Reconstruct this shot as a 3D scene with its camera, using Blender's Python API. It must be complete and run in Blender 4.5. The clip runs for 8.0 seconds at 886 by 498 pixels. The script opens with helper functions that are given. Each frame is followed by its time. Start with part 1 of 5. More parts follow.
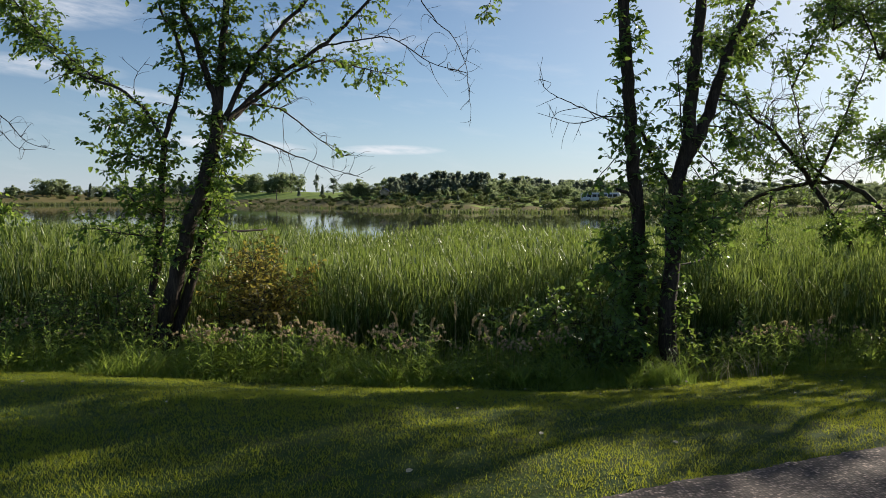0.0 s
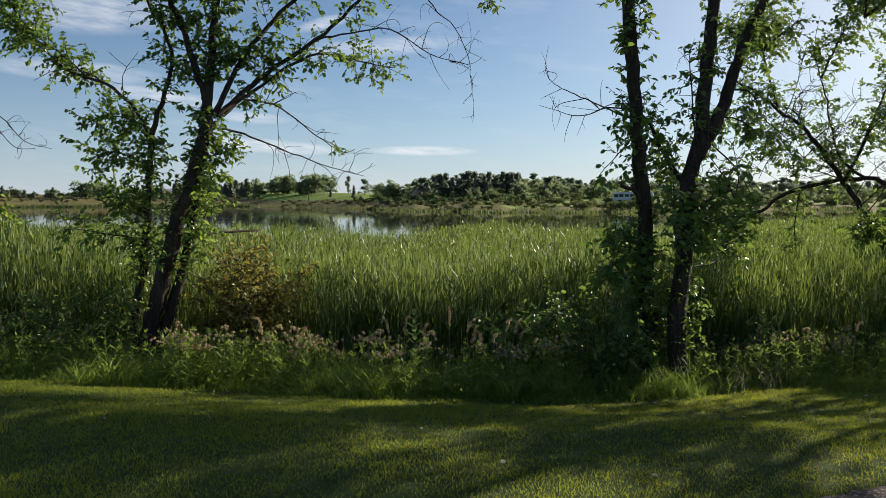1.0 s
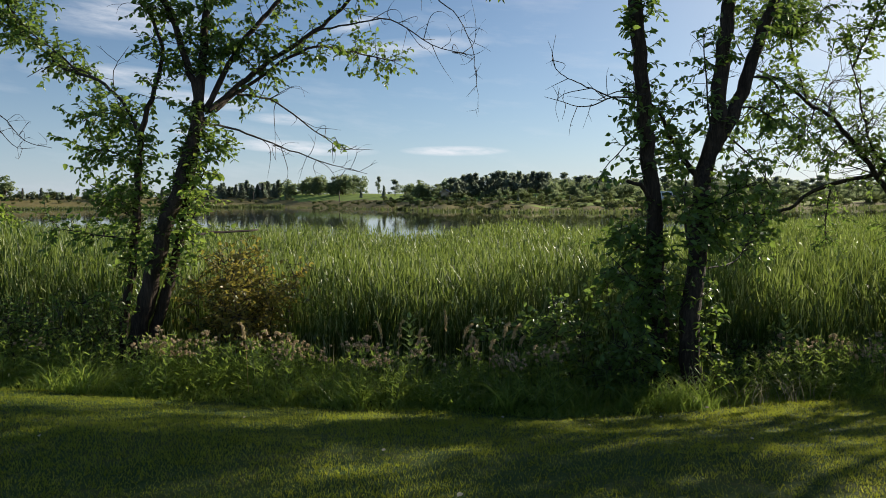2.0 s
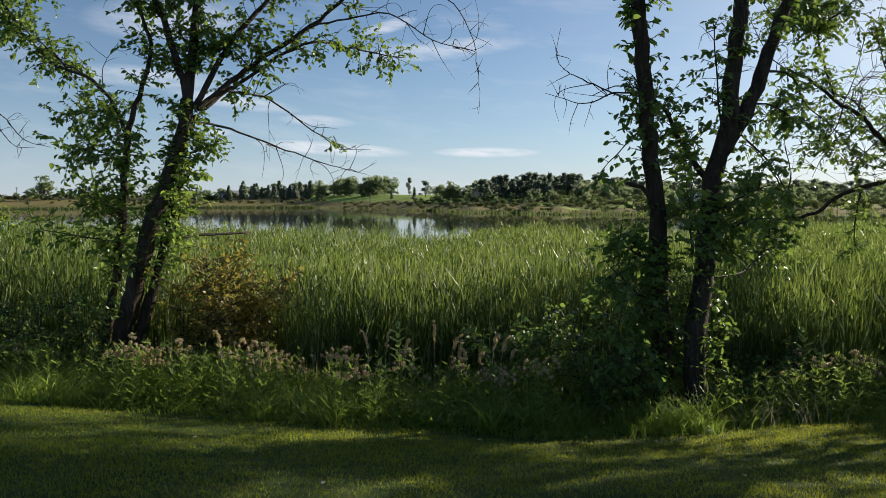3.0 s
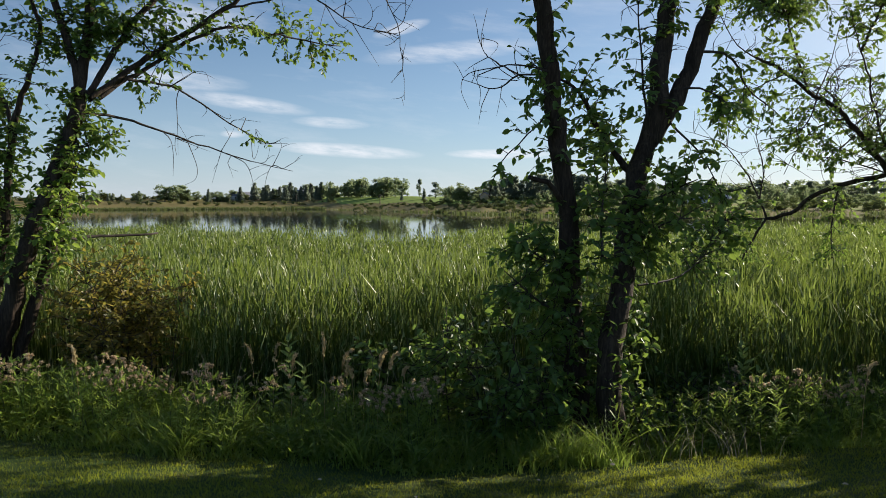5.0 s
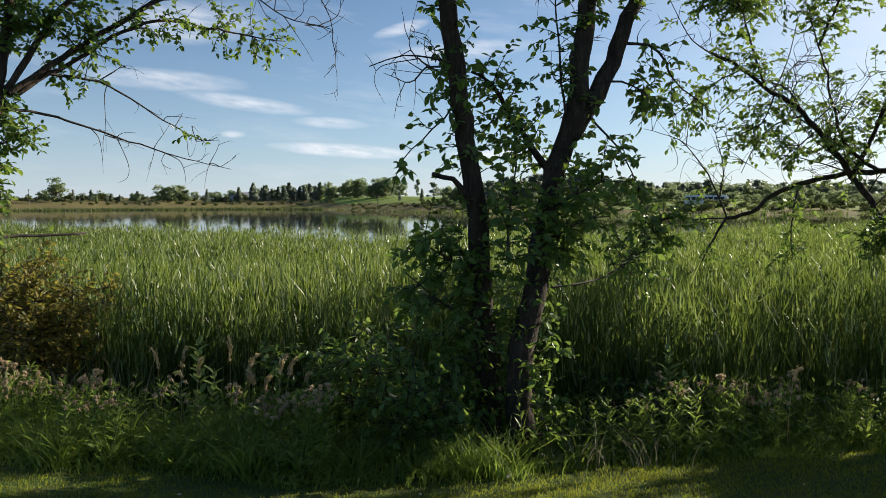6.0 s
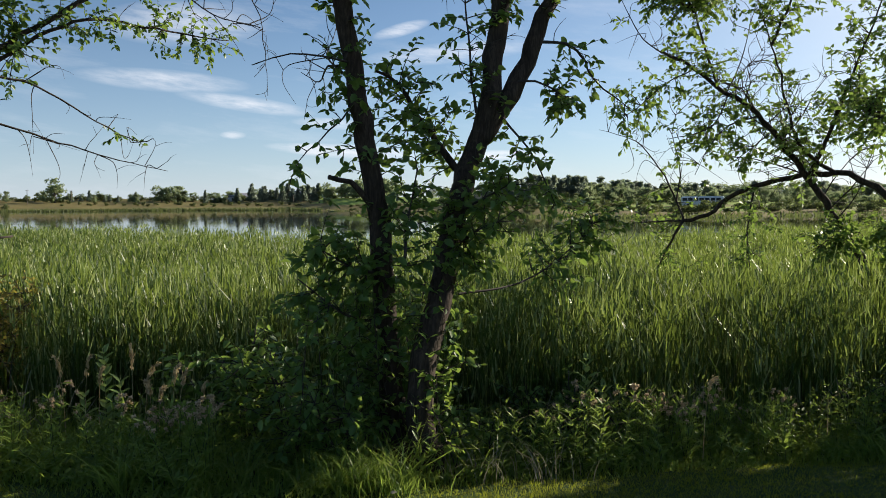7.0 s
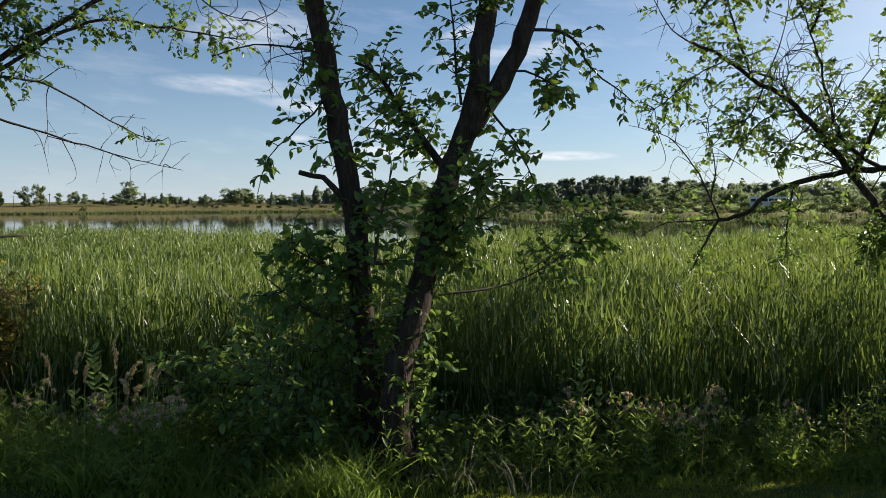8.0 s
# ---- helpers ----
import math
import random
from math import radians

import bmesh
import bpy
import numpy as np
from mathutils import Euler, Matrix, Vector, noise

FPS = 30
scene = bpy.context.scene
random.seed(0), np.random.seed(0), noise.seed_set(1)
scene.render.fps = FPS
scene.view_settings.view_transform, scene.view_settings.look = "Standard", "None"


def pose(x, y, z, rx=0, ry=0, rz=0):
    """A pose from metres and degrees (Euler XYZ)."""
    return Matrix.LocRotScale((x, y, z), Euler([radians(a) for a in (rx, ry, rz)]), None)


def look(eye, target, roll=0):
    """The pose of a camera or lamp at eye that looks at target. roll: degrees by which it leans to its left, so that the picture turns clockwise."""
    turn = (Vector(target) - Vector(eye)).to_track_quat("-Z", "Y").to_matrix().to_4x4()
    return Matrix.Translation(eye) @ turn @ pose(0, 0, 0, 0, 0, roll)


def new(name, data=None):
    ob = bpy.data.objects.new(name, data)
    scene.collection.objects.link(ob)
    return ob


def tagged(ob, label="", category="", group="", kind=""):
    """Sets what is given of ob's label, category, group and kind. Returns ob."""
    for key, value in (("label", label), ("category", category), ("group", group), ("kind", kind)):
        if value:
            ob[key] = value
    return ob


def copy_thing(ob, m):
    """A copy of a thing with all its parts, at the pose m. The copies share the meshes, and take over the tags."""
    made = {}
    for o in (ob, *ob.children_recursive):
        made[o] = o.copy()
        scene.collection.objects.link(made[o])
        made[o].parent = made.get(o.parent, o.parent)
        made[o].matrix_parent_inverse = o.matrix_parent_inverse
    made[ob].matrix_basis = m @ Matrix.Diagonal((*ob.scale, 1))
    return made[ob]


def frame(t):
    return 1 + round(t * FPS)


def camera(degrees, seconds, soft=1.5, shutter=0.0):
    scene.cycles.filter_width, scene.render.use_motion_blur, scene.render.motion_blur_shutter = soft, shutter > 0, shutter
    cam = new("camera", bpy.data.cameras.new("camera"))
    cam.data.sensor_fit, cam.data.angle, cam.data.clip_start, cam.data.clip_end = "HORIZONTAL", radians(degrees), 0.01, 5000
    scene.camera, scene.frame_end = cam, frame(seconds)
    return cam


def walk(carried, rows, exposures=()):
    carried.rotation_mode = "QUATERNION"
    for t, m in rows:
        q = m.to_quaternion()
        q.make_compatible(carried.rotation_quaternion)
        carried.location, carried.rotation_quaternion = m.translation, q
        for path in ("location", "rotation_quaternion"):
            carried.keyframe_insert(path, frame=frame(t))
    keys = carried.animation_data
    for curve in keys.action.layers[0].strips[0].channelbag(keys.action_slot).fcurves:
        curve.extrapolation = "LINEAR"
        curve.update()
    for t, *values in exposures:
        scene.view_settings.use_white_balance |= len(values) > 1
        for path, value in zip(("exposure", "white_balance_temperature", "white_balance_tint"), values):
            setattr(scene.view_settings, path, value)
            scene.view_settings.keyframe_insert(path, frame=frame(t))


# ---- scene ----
cam = camera(60.0, 8.0, soft=0.5)
PATH = [
    (0, (-0.003, -0.042, 1.505), (0.004, 1.954, 1.374), -0.1),
    (0.5, (0.196, 0.287, 1.491), (0.149, 2.282, 1.362), -0.3),
    (1, (0.496, 0.587, 1.471), (0.419, 2.581, 1.342), -0.3),
    (1.5, (0.705, 0.875, 1.437), (0.586, 2.867, 1.309), -0.2),
    (1.7, (0.775, 1.006, 1.434), (0.641, 2.997, 1.305), -0.4),
    (3, (1.330, 1.780, 1.443), (1.091, 3.762, 1.319), -0.3),
    (3.5, (1.482, 2.100, 1.466), (1.222, 4.079, 1.341), -0.3),
    (4, (1.811, 2.397, 1.443), (1.546, 4.375, 1.320), -0.4),
    (4.2, (1.917, 2.475, 1.423), (1.658, 4.455, 1.306), -0.3),
    (5.3, (2.663, 3.041, 1.394), (2.388, 5.018, 1.274), -0.3),
    (5.5, (2.825, 3.104, 1.405), (2.553, 5.083, 1.288), -0.3),
    (6, (3.233, 3.335, 1.372), (2.961, 5.313, 1.253), -0.3),
    (6.5, (3.614, 3.542, 1.365), (3.341, 5.519, 1.246), -0.3),
    (7, (4.043, 3.683, 1.393), (3.771, 5.662, 1.276), -0.3),
    (7.5, (4.294, 3.884, 1.375), (4.002, 5.859, 1.255), -0.2),
    (8, (4.684, 4.105, 1.346), (4.251, 6.054, 1.234), -0.4),
]
walk(cam, [(t, look(eye, target, roll)) for t, eye, target, roll in PATH], [(0.0, 0.46), (4.5, 0.54), (7.2, 0.66), (8.0, 0.60)])


# ---- world, sun ----
SUN_AZ, SUN_EL = 45.0, 20.0
world = bpy.data.worlds.new("sky")
scene.world = world
world.use_nodes = True


class Nodes:
    """Small helper to write node graphs."""

    def __init__(self, tree):
        self.tree = tree

    def node(self, kind, **values):
        n = self.tree.nodes.new(kind)
        for k, v in values.items():
            if k in n.inputs:
                n.inputs[k].default_value = v
        return n

    def link(self, a, b):
        self.tree.links.new(a, b)
        return b

    def put(self, a, socket):
        if hasattr(a, "is_output"):
            self.tree.links.new(a, socket)
        else:
            socket.default_value = a

    def math(self, op, a, b=0.0, c=None, clamp=False):
        n = self.tree.nodes.new("ShaderNodeMath")
        n.operation, n.use_clamp = op, clamp
        self.put(a, n.inputs[0])
        self.put(b, n.inputs[1])
        if c is not None:
            self.put(c, n.inputs[2])
        return n.outputs[0]

    def mix(self, fac, a, b):
        n = self.tree.nodes.new("ShaderNodeMix")
        n.data_type = "RGBA"
        self.put(fac, n.inputs[0])
        self.put(a if hasattr(a, "is_output") else (*a, 1), n.inputs[6])
        self.put(b if hasattr(b, "is_output") else (*b, 1), n.inputs[7])
        return n.outputs[2]

    def noise(self, vector, scale, detail=4.0, rough=0.55):
        n = self.tree.nodes.new("ShaderNodeTexNoise")
        n.inputs["Scale"].default_value = scale
        n.inputs["Detail"].default_value = detail
        n.inputs["Roughness"].default_value = rough
        if vector is not None:
            self.tree.links.new(vector, n.inputs["Vector"])
        return n.outputs["Fac"]

    def ramp(self, fac, stops):
        n = self.tree.nodes.new("ShaderNodeValToRGB")
        r = n.color_ramp
        while len(r.elements) < len(stops):
            r.elements.new(0.5)
        for e, (p, c) in zip(r.elements, stops):
            e.position, e.color = p, (*c, 1)
        self.tree.links.new(fac, n.inputs[0])
        return n.outputs[0]

    def stretch(self, vector, scale):
        n = self.tree.nodes.new("ShaderNodeMapping")
        n.inputs["Scale"].default_value = scale
        self.tree.links.new(vector, n.inputs["Vector"])
        return n.outputs[0]

    def bump(self, height, strength, distance):
        n = self.tree.nodes.new("ShaderNodeBump")
        n.inputs["Strength"].default_value = strength
        n.inputs["Distance"].default_value = distance
        self.tree.links.new(height, n.inputs["Height"])
        return n.outputs[0]


def build_sky():
    w = Nodes(world.node_tree)
    w.tree.nodes.clear()
    out = w.node("ShaderNodeOutputWorld")
    back = w.node("ShaderNodeBackground", Strength=SKY)
    sky = w.node("ShaderNodeTexSky")
    sky.sky_type, sky.sun_disc = "NISHITA", False
    sky.sun_elevation, sky.sun_rotation = radians(SUN_EL), radians(SUN_AZ)
    sky.altitude, sky.air_density, sky.dust_density, sky.ozone_density = 300, 1.0, 0.12, 4.0
    co = w.node("ShaderNodeTexCoord").outputs["Generated"]
    sep = w.node("ShaderNodeSeparateXYZ")
    w.link(co, sep.inputs[0])
    az = w.math("MULTIPLY", w.math("ARCTAN2", sep.outputs[0], sep.outputs[1]), 57.2958)
    el = w.math("MULTIPLY", w.math("ARCSINE", sep.outputs[2]), 57.2958)
    comb = w.node("ShaderNodeCombineXYZ")
    w.link(w.math("MULTIPLY", az, 0.22), comb.inputs[0])
    w.link(w.math("ADD", el, w.math("MULTIPLY", az, 0.10)), comb.inputs[1])
    wisp = w.noise(comb.outputs[0], 0.55, 7.0, 0.62)
    grain = w.noise(comb.outputs[0], 2.2, 5.0, 0.6)
    # thin streaks of cirrus: azimuth, elevation, half length, half height, slope, weight
    total = None
    for a, e, la, he, slope, weight in CLOUDS:
        u = w.math("DIVIDE", w.math("SUBTRACT", az, a), la)
        lift = w.math("MULTIPLY", w.math("SUBTRACT", az, a), slope)
        v = w.math("DIVIDE", w.math("SUBTRACT", w.math("SUBTRACT", el, e), lift), he)
        d2 = w.math("ADD", w.math("MULTIPLY", u, u), w.math("MULTIPLY", v, v))
        m = w.math("MULTIPLY", w.math("SUBTRACT", 1.0, d2, clamp=True), weight)
        total = m if total is None else w.math("MAXIMUM", total, m)
    shape = w.math("MULTIPLY", w.math("MULTIPLY_ADD", grain, 1.8, -0.35, clamp=True), w.math("MULTIPLY_ADD", total, 1.5, 0.0), clamp=True)
    veil = w.math("MULTIPLY", w.math("MULTIPLY_ADD", wisp, 2.6, -1.35, clamp=True), 0.28)
    cloud = w.math("MAXIMUM", w.math("MULTIPLY", shape, 0.85), veil)
    low = w.math("POWER", 2.718, w.math("MULTIPLY", w.math("MAXIMUM", el, 0.0), -0.16))
    hazy = w.mix(w.math("MULTIPLY", low, 0.55), sky.outputs[0], HAZE_TINT)
    aim = w.node("ShaderNodeVectorMath")
    aim.operation = "DOT_PRODUCT"
    w.link(co, aim.inputs[0])
    aim.inputs[1].default_value = SUN_DIR
    glow = w.math("POWER", w.math("MAXIMUM", aim.outputs["Value"], 0.0), 9.0)
    hazy = w.mix(w.math("MULTIPLY", glow, 0.8), hazy, GLOW_TINT)
    white = w.mix(cloud, hazy, CLOUD_TINT)
    w.link(white, back.inputs[0])
    w.link(back.outputs[0], out.inputs[0])


SKY = 0.066
GLOW_TINT = (13.0, 12.9, 12.8)
_a, _e = radians(SUN_AZ), radians(SUN_EL)
SUN_DIR = Vector((math.sin(_a) * math.cos(_e), math.cos(_a) * math.cos(_e), math.sin(_e)))
HAZE_TINT = (6.3, 7.7, 10.2)
CLOUD_TINT = (9.6, 9.8, 10.4)
CLOUDS = [(-3.6, 3.6, 4.2, 0.40, -0.01, 1.0), (-22.0, 7.2, 5.0, 0.6, -0.12, 0.6), (-15.0, 3.9, 6.0, 0.55, -0.06, 0.9),
          (-10.8, 12.6, 2.2, 0.5, 0.25, 0.7), (-16.0, 5.9, 3.0, 0.45, -0.05, 0.6), (-7.0, 11.0, 7.0, 0.8, 0.08, 0.5),
          (-26.0, 12.5, 6.0, 1.6, 0.05, 0.55), (-27.5, 8.6, 6.0, 0.8, -0.03, 0.55), (-23.0, 5.0, 1.0, 0.3, 0.0, 0.7)]
build_sky()

sun_data = bpy.data.lights.new("sun", "SUN")
sun_data.energy, sun_data.angle, sun_data.color = 5.0, radians(0.55), (1.0, 0.90, 0.74)
sun = new("sun", sun_data)
sun.matrix_world = look(SUN_DIR * 300, (0, 0, 0))

rng = np.random.default_rng(7)


# ---- materials ----
def material(name):
    m = bpy.data.materials.new(name)
    m.use_nodes = True
    n = Nodes(m.node_tree)
    n.tree.nodes.clear()
    return m, n, n.node("ShaderNodeOutputMaterial")


def leaf_material(name, dark, mid, light, through_colour, through_share=0.42, rough=0.42, patch=0.6, spec=0.35, stops=(0.15, 0.55, 0.95)):
    """A thin leaf or blade: a waxy face and light that shines through, each blade with a shade of its own."""
    m, n, out = material(name)
    geo = n.node("ShaderNodeNewGeometry")
    pos = geo.outputs["Position"]
    shade = n.math("ADD", n.math("MULTIPLY", geo.outputs["Random Per Island"], 0.65), n.math("MULTIPLY", n.noise(pos, patch, 3.0), 0.45))
    colour = n.ramp(shade, list(zip(stops, (dark, mid, light))))
    fine = n.noise(pos, 60.0, 2.0)
    colour = n.mix(n.math("MULTIPLY", fine, 0.35), colour, tuple(c * 0.6 for c in mid))
    body = n.node("ShaderNodeBsdfPrincipled", Roughness=rough)
    body.inputs["Specular IOR Level"].default_value = spec
    n.link(colour, body.inputs["Base Color"])
    back = n.node("ShaderNodeBsdfTranslucent")
    n.link(n.mix(0.6, colour, through_colour), back.inputs[0])
    mixer = n.node("ShaderNodeMixShader")
    mixer.inputs[0].default_value = through_share
    n.link(body.outputs[0], mixer.inputs[1])
    n.link(back.outputs[0], mixer.inputs[2])
    n.link(mixer.outputs[0], out.inputs[0])
    return m


def rough_material(name, stops, scale, rough=0.85, bump=0.4, distance=0.02, stretch=(1, 1, 1), second=7.0, spec=0.25):
    """A rough natural surface with colour and relief at two scales."""
    m, n, out = material(name)
    co = n.stretch(n.node("ShaderNodeTexCoord").outputs["Object"], stretch)
    a, b = n.noise(co, scale, 6.0, 0.6), n.noise(co, scale * second, 4.0, 0.6)
    both = n.math("ADD", n.math("MULTIPLY", a, 0.6), n.math("MULTIPLY", b, 0.4))
    body = n.node("ShaderNodeBsdfPrincipled", Roughness=rough)
    body.inputs["Specular IOR Level"].default_value = spec
    n.link(n.ramp(both, stops), body.inputs["Base Color"])
    n.link(n.bump(both, bump, distance), body.inputs["Normal"])
    n.link(body.outputs[0], out.inputs[0])
    return m


def asphalt_material():
    """Worn asphalt: pale and dark chippings in a dark binder."""
    m, n, out = material("asphalt")
    pos = n.node("ShaderNodeNewGeometry").outputs["Position"]
    cell = n.node("ShaderNodeTexVoronoi", Scale=48.0)
    n.link(pos, cell.inputs["Vector"])
    sep = n.node("ShaderNodeSeparateColor")
    n.link(cell.outputs["Color"], sep.inputs[0])
    chip = n.ramp(sep.outputs[0], [(0.15, (0.045, 0.036, 0.034)), (0.55, (0.155, 0.120, 0.108)), (0.95, (0.52, 0.41, 0.36))])
    rim = n.math("MULTIPLY", cell.outputs["Distance"], 1.4, clamp=True)
    stain = n.noise(pos, 1.6, 5.0)
    colour = n.mix(rim, chip, (0.04, 0.035, 0.034))
    colour = n.mix(n.math("MULTIPLY_ADD", stain, 0.9, -0.3, clamp=True), colour, (0.115, 0.090, 0.082))
    body = n.node("ShaderNodeBsdfPrincipled", Roughness=0.92)
    body.inputs["Specular IOR Level"].default_value = 0.15
    n.link(colour, body.inputs["Base Color"])
    n.link(n.bump(n.math("SUBTRACT", 1.0, cell.outputs["Distance"]), 0.7, 0.008), body.inputs["Normal"])
    n.link(body.outputs[0], out.inputs[0])
    return m


ELM_LEAF = leaf_material("elm_leaf", (0.050, 0.105, 0.026), (0.092, 0.175, 0.042), (0.16, 0.26, 0.065), (0.36, 0.50, 0.08), 0.43, 0.38)
BRIGHT_LEAF = leaf_material("young_leaf", (0.08, 0.15, 0.03), (0.13, 0.23, 0.04), (0.19, 0.30, 0.065), (0.45, 0.58, 0.09), 0.5)
RUSTY_LEAF = leaf_material("rusty_leaf", (0.06, 0.10, 0.022), (0.14, 0.15, 0.036), (0.36, 0.23, 0.055), (0.55, 0.46, 0.08), 0.44)
# Reed tones spread wide: pale ones paint sun flecks, near-black ones shaded gaps.
REED = leaf_material("cattail_blade", (0.012, 0.034, 0.008), (0.052, 0.112, 0.021), (0.54, 0.57, 0.26), (0.37, 0.48, 0.08), 0.35, 0.42, 0.9, 0.36, (0.36, 0.64, 0.88))
TALL_GRASS = leaf_material("tall_grass_blade", (0.055, 0.115, 0.022), (0.12, 0.205, 0.038), (0.27, 0.31, 0.08), (0.47, 0.60, 0.08), 0.53)
LAWN = leaf_material("lawn_blade", (0.018, 0.056, 0.013), (0.042, 0.106, 0.020), (0.20, 0.18, 0.045), (0.54, 0.58, 0.045), 0.54, 0.55, 1.3, 0.2, (0.15, 0.58, 1.0))
WEED_LEAF = leaf_material("weed_leaf", (0.075, 0.145, 0.03), (0.14, 0.235, 0.048), (0.24, 0.33, 0.08), (0.48, 0.62, 0.10), 0.54, 0.4, 1.2)
DEAD_REED = leaf_material("dead_reed", (0.16, 0.14, 0.08), (0.30, 0.27, 0.17), (0.48, 0.44, 0.30), (0.4, 0.36, 0.22), 0.3)
STRAW = leaf_material("dry_straw", (0.46, 0.35, 0.17), (0.62, 0.49, 0.27), (0.74, 0.62, 0.40), (0.7, 0.54, 0.28), 0.42)
MILK_LEAF = leaf_material("milkweed_leaf", (0.16, 0.25, 0.07), (0.24, 0.35, 0.11), (0.34, 0.45, 0.16), (0.5, 0.62, 0.16), 0.45)
PALE_PETAL = leaf_material("faded_flower", (0.28, 0.20, 0.12), (0.52, 0.40, 0.26), (0.74, 0.62, 0.44), (0.62, 0.48, 0.28), 0.5)
# Far leaf and needle colours are paled to stand in for distance haze.
HAZED_FAR_LEAF = leaf_material("hazed_far_leaf", (0.10, 0.135, 0.075), (0.145, 0.19, 0.10), (0.20, 0.25, 0.12), (0.48, 0.56, 0.30), 0.62, 0.9, 0.08, 0.1)
HAZED_FAR_PINE = leaf_material("hazed_far_needles", (0.11, 0.14, 0.11), (0.14, 0.18, 0.14), (0.18, 0.22, 0.16), (0.42, 0.48, 0.36), 0.66, 0.9, 0.08, 0.1)
FAR_BUSH = leaf_material("far_bush_leaf", (0.07, 0.09, 0.03), (0.115, 0.135, 0.045), (0.19, 0.19, 0.07), (0.22, 0.28, 0.08), 0.36, 0.6, 0.08)
DRY_LEAF = leaf_material("fallen_leaf", (0.36, 0.30, 0.20), (0.48, 0.42, 0.30), (0.60, 0.54, 0.42), (0.5, 0.42, 0.3), 0.2)
BARK = rough_material("bark", [(0.3, (0.016, 0.011, 0.008)), (0.5, (0.048, 0.034, 0.024)), (0.72, (0.115, 0.083, 0.060))], 9.0, 0.9, 0.9, 0.02, (1.6, 1.6, 0.28), 4.0)
TWIG = rough_material("twig_bark", [(0.3, (0.03, 0.024, 0.02)), (0.7, (0.08, 0.065, 0.052))], 20.0, 0.85, 0.4, 0.004, (1, 1, 0.4))
ASPHALT = asphalt_material()
STALK = rough_material("green_stalk", [(0.3, (0.05, 0.075, 0.025)), (0.7, (0.11, 0.14, 0.045))], 15.0, 0.6, 0.2, 0.003)
WALL_WHITE = rough_material("white_cladding", [(0.3, (0.55, 0.56, 0.58)), (0.7, (0.75, 0.76, 0.78))], 0.4, 0.6, 0.1, 0.02)
WALL_TAN = rough_material("tan_cladding", [(0.3, (0.42, 0.32, 0.2)), (0.7, (0.55, 0.43, 0.28))], 0.4, 0.7, 0.1, 0.02)
ROOF_GREY = rough_material("grey_roofing", [(0.3, (0.14, 0.15, 0.18)), (0.7, (0.26, 0.27, 0.31))], 0.6, 0.7, 0.2, 0.02)
POLE_WOOD = rough_material("pole_wood", [(0.3, (0.10, 0.08, 0.06)), (0.7, (0.2, 0.17, 0.13))], 3.0, 0.85, 0.2, 0.01, (1, 1, 0.2))
TYRE = rough_material("tyre_rubber", [(0.3, (0.015, 0.015, 0.016)), (0.7, (0.035, 0.035, 0.036))], 4.0, 0.8, 0.2, 0.01)
GLASS_DARK, _n, _o = material("dark_window")
_b = _n.node("ShaderNodeBsdfPrincipled", Roughness=0.08)
_b.inputs["Base Color"].default_value = (0.02, 0.025, 0.03, 1)
_n.link(_b.outputs[0], _o.inputs[0])


def ground_material():
    """Lawn soil near by, mud at the water, dry and mown grass on the far shore, as the cover attribute says."""
    m, n, out = material("ground")
    pos = n.node("ShaderNodeNewGeometry").outputs["Position"]
    at = n.node("ShaderNodeAttribute")
    at.attribute_name = "cover"
    sep = n.node("ShaderNodeSeparateColor")
    n.link(at.outputs["Color"], sep.inputs[0])
    fine, mid, wide = n.noise(pos, 38.0, 5.0), n.noise(pos, 2.3, 5.0), n.noise(pos, 0.045, 6.0)
    turf = n.ramp(n.math("ADD", n.math("MULTIPLY", fine, 0.5), n.math("MULTIPLY", mid, 0.5)),
                  [(0.3, (0.020, 0.040, 0.012)), (0.5, (0.042, 0.072, 0.018)), (0.72, (0.10, 0.095, 0.035))])
    mud = n.ramp(fine, [(0.3, (0.018, 0.014, 0.010)), (0.7, (0.045, 0.034, 0.022))])
    dry = n.ramp(n.math("ADD", n.math("MULTIPLY", wide, 0.6), n.math("MULTIPLY", mid, 0.4)),
                 [(0.3, (0.10, 0.11, 0.04)), (0.5, (0.20, 0.162, 0.062)), (0.7, (0.16, 0.165, 0.06))])
    # mown tones are raised to stand in for the glow of backlit grass
    mown = n.ramp(n.math("ADD", n.math("MULTIPLY", wide, 0.7), n.math("MULTIPLY", mid, 0.3)),
                  [(0.35, (0.17, 0.25, 0.05)), (0.6, (0.26, 0.34, 0.07)), (0.75, (0.38, 0.36, 0.11))])
    edge = n.math("MULTIPLY_ADD", n.math("SUBTRACT", wide, 0.5), 1.6, 0.0)
    far = n.mix(n.math("MULTIPLY_ADD", n.math("SUBTRACT", n.math("ADD", sep.outputs[1], edge), 0.5), 5.0, 0.5, clamp=True), dry, mown)
    near = n.mix(sep.outputs[2], turf, mud)
    colour = n.mix(sep.outputs[0], near, far)
    body = n.node("ShaderNodeBsdfPrincipled", Roughness=0.95)
    body.inputs["Specular IOR Level"].default_value = 0.1
    n.link(colour, body.inputs["Base Color"])
    n.link(n.bump(fine, 0.8, 0.02), body.inputs["Normal"])
    n.link(body.outputs[0], out.inputs[0])
    return m


